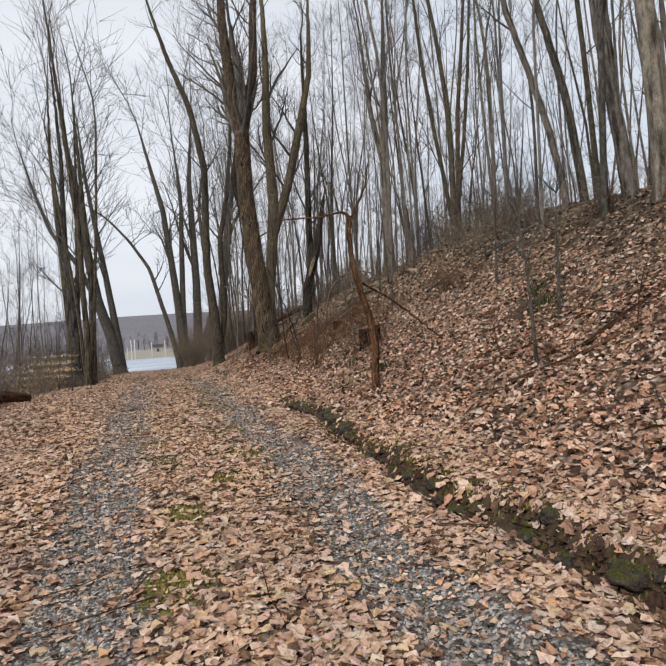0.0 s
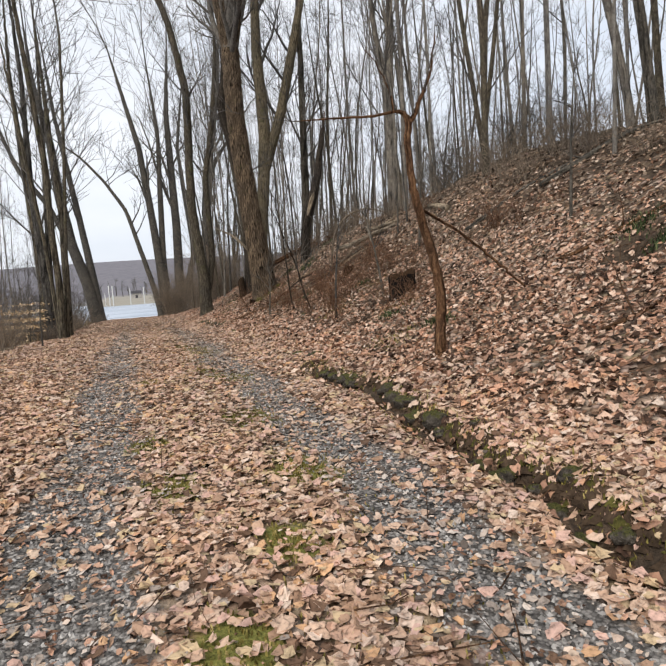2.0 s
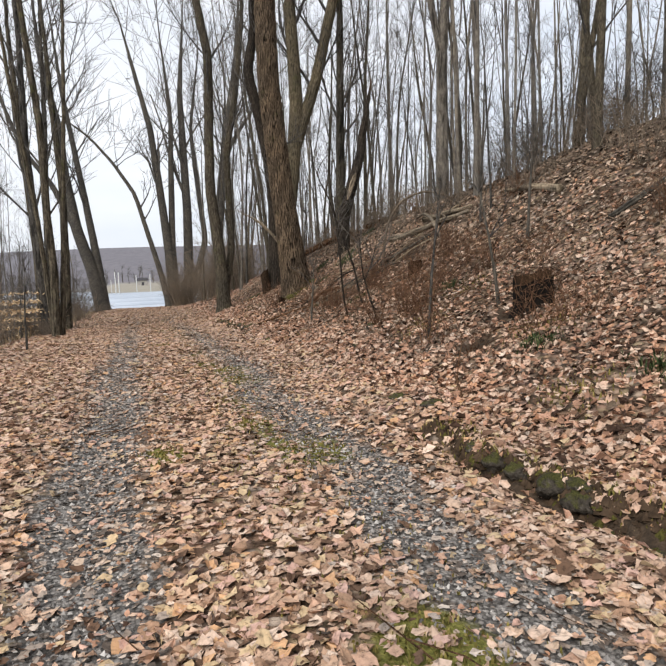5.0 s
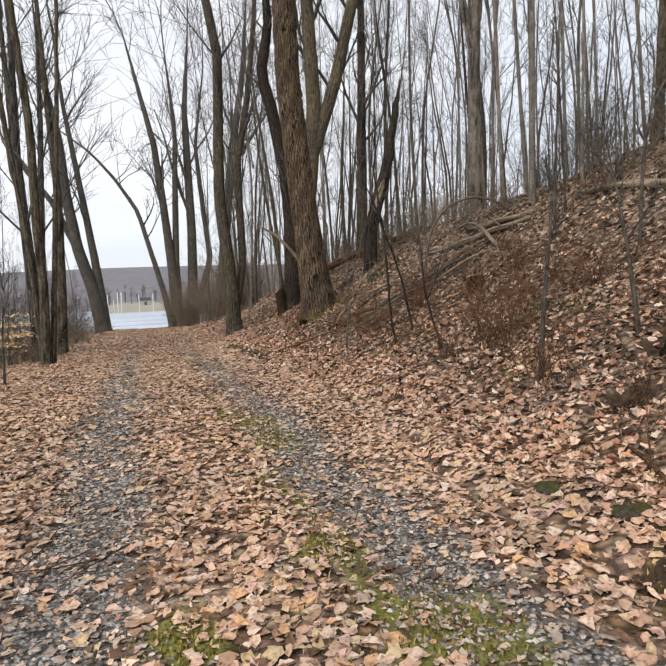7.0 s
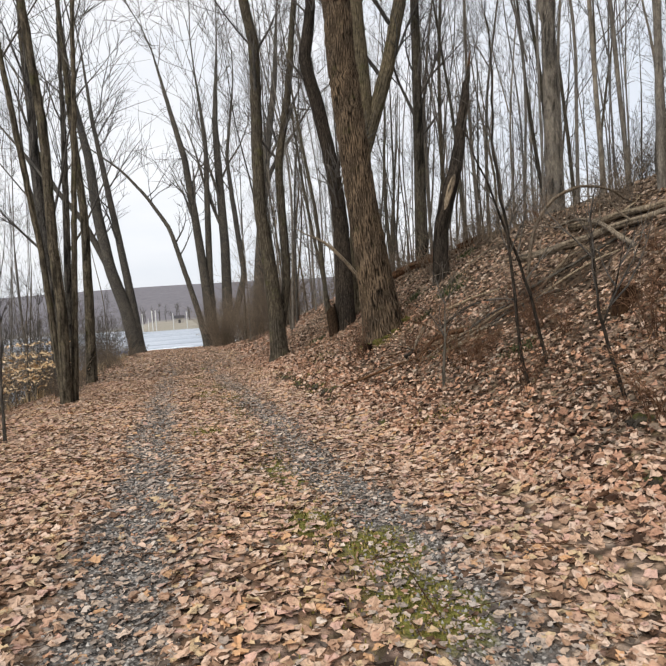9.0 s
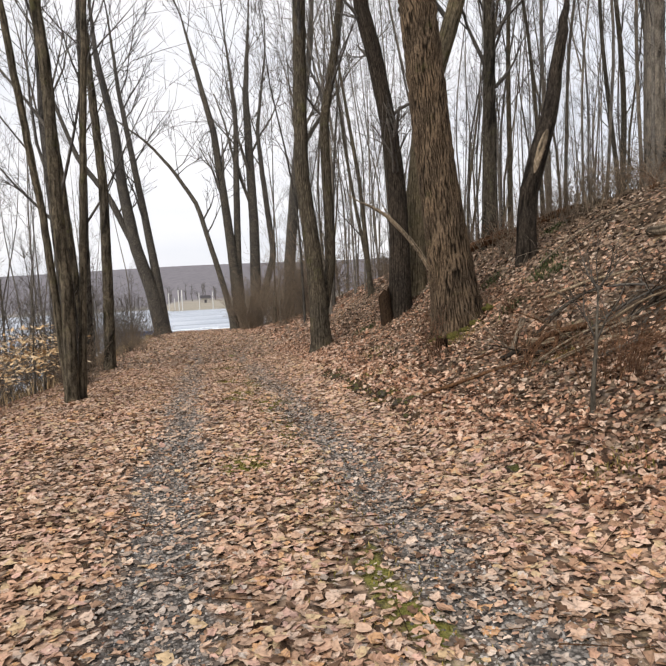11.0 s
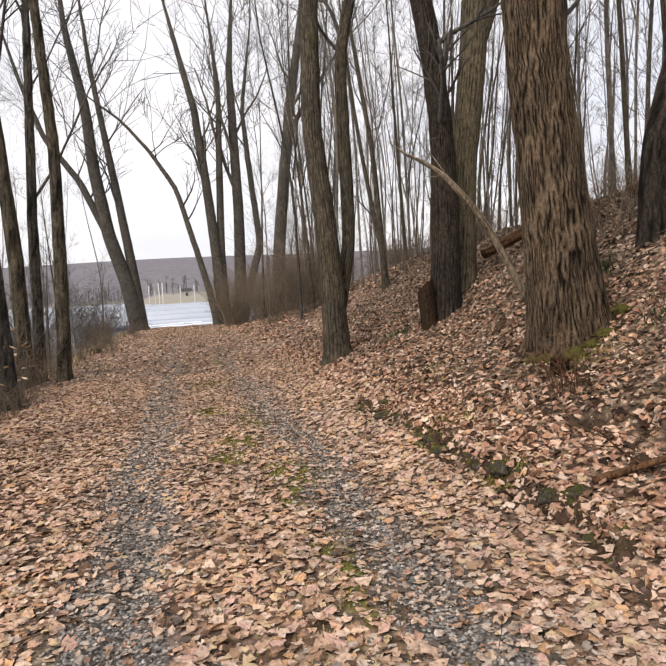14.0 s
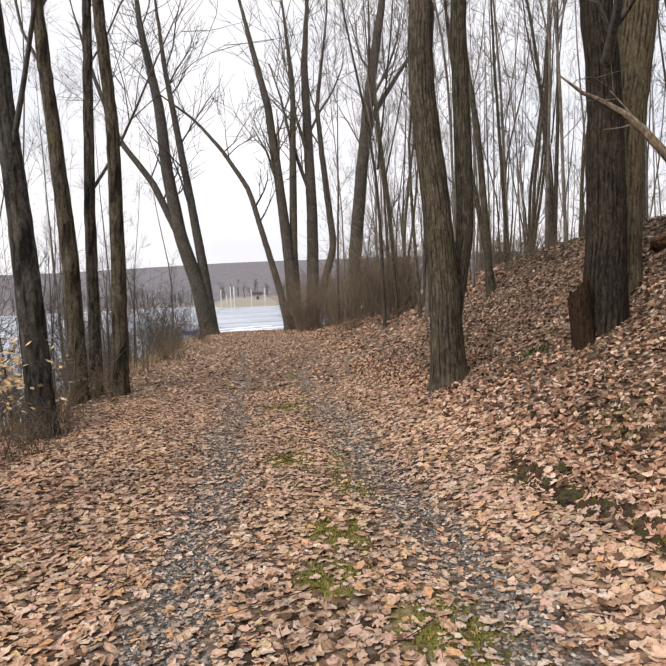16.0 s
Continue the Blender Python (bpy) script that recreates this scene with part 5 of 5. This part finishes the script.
def blades(name, mat, x, y, tall, seed, label, width=0.004, lean=0.6, category="grass"):
    rng = np.random.default_rng(seed)
    n = len(x)
    a = rng.uniform(0, 6.28, n)
    h = tall * rng.uniform(0.5, 1.2, n)
    l = rng.uniform(0.1, lean, n) * h
    b = np.stack([x, y, height(x, y)], 1)
    s = np.stack([-np.sin(a), np.cos(a), np.zeros(n)], 1) * width
    f = np.stack([np.cos(a), np.sin(a), np.zeros(n)], 1)
    V = np.stack([b - s, b + s, b + f * (l * 0.4)[:, None] + s * 0.8 + (0, 0, 1) * (h * 0.65)[:, None], b + f * (l * 0.4)[:, None] - s * 0.8 + (0, 0, 1) * (h * 0.65)[:, None], b + f * l[:, None] + (0, 0, 1) * h[:, None]], 1)
    idx = np.arange(n)[:, None] * 5
    flat = np.concatenate([idx + [[0, 1, 2, 3]], idx + [[3, 2, 4]]], 1).ravel()
    return tagged(new(name, mesh_from(name, V.reshape(-1, 3), flat, np.tile([4, 3], n), mat, False)), label, category, kind="stuff")


px, py = [], []
for a, b, r in MOSS_SPOTS:
    k = int(420 * r / 0.3)
    px.append(rng_l.normal(a, r * 0.45, k))
    py.append(rng_l.normal(b, r * 0.7, k))
blades("low_grass", M_GRASS, np.concatenate(px), np.concatenate(py), 0.024, 5, "short yellow-green grass and moss in the lane", 0.006)
k = 5000
blades("low_grass", M_GRASS, rng_l.normal(0.8, 0.25, k), rng_l.uniform(2, 34, k), 0.03, 6, "sparse green grass between the wheel tracks", 0.005)
k = 2200
by = rng_l.uniform(1, 11, k)
blades("low_grass", M_GRASS, ditch_x(by) + rng_l.normal(0.12, 0.12, k), by, 0.05, 7, "tufts of green along the ditch edge", 0.006)
for a, b, r, k in ((4.38, 24.75, 0.35, 1200), (4.55, 21.6, 0.18, 250), (2.9, 24.6, 0.25, 350), (2.5, 23.05, 0.16, 300), (3.0, 18.5, 0.3, 220), (3.9, 14.5, 0.4, 260), (3.3, 10.4, 0.3, 240), (5.0, 15.0, 0.4, 260), (3.4, 26.6, 0.35, 300), (4.3, 12.2, 0.35, 240)):
    blades("green_tuft", M_GRASS, rng_l.normal(a, r * 0.6, k), rng_l.normal(b, r * 0.6, k), 0.05, int(a * 90 + b), "sparse green moss and grass between the leaves", 0.006)
k = 6000
blades("straw_grass", M_STRAW, rng_l.uniform(-14, -4.2, k), rng_l.uniform(14, 78, k), 0.5, 8, "dry pale straw on the river slope", 0.012, 0.9)
# dark evergreen ferns on the bank
for a, b in ((6.08, 8.3), (5.0, 15.6), (6.3, 8.9), (7.9, 27.0), (6.1, 24.7), (6.25, 24.3), (6.4, 24.9), (5.9, 26.2), (4.2, 30.2), (4.4, 25.0), (5.3, 24.2), (4.9, 22.0), (3.9, 11.7), (3.9, 10.1), (4.6, 19.2)):
    k = 150
    blades("fern", M_FERN, rng_l.normal(a, 0.12, k), rng_l.normal(b, 0.12, k), 0.1, int(a * 100), "low dark evergreen fern on the bank", 0.008, 1.3, "fern")

# fallen twigs
T = Tubes()
rng = np.random.default_rng(61)
for k in range(2100):
    x, y = (rng.uniform(2.8, 9), rng.uniform(3, 34)) if k < 1150 else (rng.uniform(3.2, 7), rng.uniform(14, 25)) if k < 1750 else (rng.uniform(-3.5, 2.6), rng.uniform(1.5, 34))
    l, a, r = rng.uniform(0.1, 0.7), rng.uniform(0, 6.28), rng.uniform(0.002, 0.006)
    p = [(x + u * l * math.cos(a) + rng.normal(0, 0.015), y + u * l * math.sin(a) + rng.normal(0, 0.015)) for u in (-0.5, 0, 0.5)]
    T.add([(u, v, ground_at(u, v) + 0.02 + rng.uniform(0, 0.03)) for u, v in p], [r, r * 0.8, r * 0.5], 3, tip=False)
tagged(new("fallen_twigs", T.mesh("fallen_twigs", M_ROT)), "thin dead twigs scattered over the leaves", "twigs", kind="stuff")

# clods of dark earth and moss along the ditch
for name, mat, k, seed, label in (("earth_clods", M_CLOD, 5200, 31, "dark crumbling earth in the ditch"), ("moss_lumps", M_MOSS, 700, 32, "small cushions of moss along the ditch")):
    rng = np.random.default_rng(seed)
    cy = np.concatenate([rng.uniform(0.8, 11, k), rng.uniform(21.5, 27, k // 3)])
    k = len(cy)
    cx, size = ditch_x(cy) + rng.normal(0.07, 0.085, k), rng.uniform(0.01, 0.045, k)
    an, sc = rng.uniform(0, 6.28, k), rng.uniform(0.6, 1.3, (k, 3)) * size[:, None]
    V = np.empty((k, 5, 3))
    for i, (a, b, c) in enumerate(octa):
        u, v = a * sc[:, 0], b * sc[:, 1]
        V[:, i] = np.stack([cx + u * np.cos(an) - v * np.sin(an), cy + u * np.sin(an) + v * np.cos(an), height(cx, cy) + c * sc[:, 2] - 0.004], 1)
    tagged(new(name, mesh_from(name, V.reshape(-1, 3), (np.arange(k)[:, None, None] * 5 + tri[None]).ravel(), np.full(k * 4, 3), mat, False)), label, "earth" if mat is M_CLOD else "moss", kind="stuff")

# ---- young beech with pale leaves on the river side ----
for (bx, by, hb, seed) in ((-4.35, 32.0, 1.9, 1), (-5.3, 34.5, 2.0, 2), (-4.6, 29.0, 1.5, 3), (-5.6, 30.5, 1.6, 4)):
    rng = np.random.default_rng(700 + seed)
    z = ground_at(bx, by)
    root = tree("beech_sapling", [[(bx, by, z, 0.02), (bx + 0.1, by, z + hb * 0.6, 0.014), (bx + 0.15, by, z + hb, 0.005)]], "young beech still holding pale dry leaves", M_BARK_GREY, 710 + seed, z + 0.3, 9, 1.0, 8, 0, 0.2, depth=1, group="beech saplings", category="sapling")
    n = 420
    c = np.stack([rng.normal(0, 0.55, n), rng.normal(0, 0.55, n), hb * (0.4 + 0.2 * np.round(rng.uniform(0, 3, n)) / 1.0 * 0.9) + rng.normal(0, 0.04, n)], 1)
    a, sz = rng.uniform(0, 6.28, n), rng.uniform(0.045, 0.08, n)
    f, s = np.stack([np.cos(a), np.sin(a), rng.normal(-0.25, 0.3, n)], 1) * sz[:, None], np.stack([-np.sin(a), np.cos(a), rng.normal(0, 0.4, n)], 1) * sz[:, None] * 0.55
    V = np.stack([c - f, c + s, c + f, c - s], 1).reshape(-1, 3)
    part("leaves", mesh_from("leaves", V, np.arange(n * 4), np.full(n, 4), M_BEECH_LEAF, False), root, "pale tan papery leaves")

# ---- river end: ice, boat, pilings and the far shore ----
rng_i = np.random.default_rng(3)
for k, (x, y, sx, sy) in enumerate(((-3.6, 103, 1.7, 0.9), (-0.9, 106, 2.2, 0.8), (1.4, 102.5, 1.5, 0.9), (2.9, 108, 1.8, 0.8), (-2.2, 111, 2.0, 0.9), (0.8, 113, 1.6, 0.7), (-5.4, 110, 1.6, 0.9))):
    n = 14
    th = np.linspace(0, 2 * np.pi, n, endpoint=False)
    rr = 1 + rng_i.normal(0, 0.14, n)
    ring = np.stack([sx * rr * np.cos(th), sy * rr * np.sin(th)], 1)
    V = np.concatenate([np.c_[ring, np.full(n, -0.06)], np.c_[ring * 0.99, np.full(n, 0.09)], np.c_[ring * 0.9, np.full(n, 0.12)]])
    j = np.arange(n)
    q = np.concatenate([np.stack([j + o, (j + 1) % n + o, (j + 1) % n + n + o, j + n + o], 1) for o in (0, n)])
    me = mesh_from("ice_floe", V, np.concatenate([q.ravel(), j + 2 * n]), np.concatenate([np.full(len(q), 4), [n]]), M_ICE, False)
    ob = new("ice_floe", me)
    ob.location = (x, y, WATER)
    tagged(ob, "slab of broken white ice at the river edge", "ice", "ice floes")


def beam(w, d, h, bev=0.02):
    bm = bmesh.new()
    bmesh.ops.create_cube(bm, size=1.0)
    for v in bm.verts:
        v.co = Vector((v.co.x * w, v.co.y * d, (v.co.z + 0.5) * h))
    bmesh.ops.bevel(bm, geom=bm.edges[:], offset=bev, segments=1, affect="EDGES")
    return bm


def solid(name, bm, mat):
    me = bpy.data.meshes.new(name)
    bm.to_mesh(me)
    bm.free()
    me.materials.append(mat)
    return me


# blue rowing boat drawn up on the river edge
boat = thing("rowing_boat", -8.8, 100, WATER - 0.05, "faded blue rowing boat at the river edge", "boat")
ns, nr = 13, 9
V, inner = [], []
for i in range(ns):
    u = i / (ns - 1) * 2 - 1
    w, keel = 0.72 * (1 - abs(u) ** 2.6) + 0.02, 0.10 + 0.28 * u * u
    for j in range(nr):
        a = math.pi * j / (nr - 1)
        V.append((u * 2.1, -w * math.cos(a), keel + (0.62 + 0.12 * u * u - keel) * (1 - math.sin(a) ** 0.7)))
V = np.array(V)
Vi = V * (0.95, 0.92, 1) + (0, 0, 0.03)
q = np.array([(i * nr + j, (i + 1) * nr + j, (i + 1) * nr + j + 1, i * nr + j + 1) for i in range(ns - 1) for j in range(nr - 1)])
part("hull", mesh_from("hull", np.concatenate([V, Vi]), np.concatenate([q.ravel(), (q[:, ::-1] + len(V)).ravel()]), np.full(2 * len(q), 4), M_HULL), boat)
for sx in (-0.8, 0.5):
    seat = part("thwart", solid("thwart", beam(0.25, 1.15, 0.04, 0.008), M_WALL), boat, "grey plank seat")
    seat.location = (sx, 0, 0.42)

for k, (x, y, top, r) in enumerate(((-13.7, 283, 4.9, 0.17), (-9.25, 272, 5.9, 0.22), (-7.9, 272, 5.8, 0.22), (-1.1, 283, 4.5, 0.17), (4.6, 283, 4.7, 0.19), (-17.5, 284, 3.0, 0.15), (-11.5, 286, 2.8, 0.15))):
    root = thing("mooring_pole", x, y, WATER - 1.5, "tall bleached white pole standing in the river", "pole", "white river poles")
    part("shaft", Tubes().add([(0, 0, 0), (0.02, 0, (top - WATER) / 2), (0, 0, top - WATER + 1.5)], [r * 1.1, r, r * 0.85], 10).mesh("shaft", M_PALE_POLE), root)
    part("cap", Tubes().add([(0, 0, top - WATER + 1.5), (0, 0, top - WATER + 1.56), (0, 0, top - WATER + 1.72)], [r * 1.05, r * 1.05, 0.03], 10).mesh("cap", M_PALE_POLE), root)

shed = thing("boathouse", 1.9, 345, ground_at(1.9, 345) - 0.6, "small far boathouse with a dark roof", "boathouse")
part("wall", solid("wall", beam(4.6, 3.4, 3.2, 0.05), M_WALL), shed)
bm = bmesh.new()
pts = [bm.verts.new(p) for p in ((-3, -2.2, 3.1), (3, -2.2, 3.1), (3, 2.2, 3.1), (-3, 2.2, 3.1), (-2.6, 0, 4.5), (2.6, 0, 4.5))]
for f in ((0, 1, 5, 4), (2, 3, 4, 5), (1, 2, 5), (3, 0, 4), (3, 2, 1, 0)):
    bm.faces.new([pts[i] for i in f])
part("roof", solid("roof", bm, M_ROOF), shed, "dark shingle roof")
door = part("door", solid("door", beam(1.2, 0.08, 2.2, 0.02), M_ROOF), shed, "dark double door")
door.location = (0, -1.72, 0.02)
# far trees along the opposite shore
far = Tubes()
for k in range(150):
    rng = np.random.default_rng(1000 + k)
    x, y = rng.uniform(-170, 120), rng.uniform(372, 440)
    z, h = ground_at(x, y), rng.uniform(5, 11)
    far.add([(x, y, z), (x + rng.normal(0, 0.3), y, z + h * 0.5), (x + rng.normal(0, 0.5), y, z + h)], [0.2, 0.14, 0.04], 4)
    for _ in range(10):
        u = rng.uniform(0.3, 0.9)
        w = rng.normal(0, 1, 3) * (1.2, 1.2, 0.4) + (0, 0, 1.4)
        far.add([(x, y, z + h * u), tuple(np.array([x, y, z + h * u]) + w * 0.6), tuple(np.array([x, y, z + h * u]) + w * 1.4)], [0.08, 0.06, 0.03], 3)
tagged(new("far_shore_trees", far.mesh("far_shore_trees", M_TWIG)), "bare grey trees along the far shore", "woods", kind="stuff")
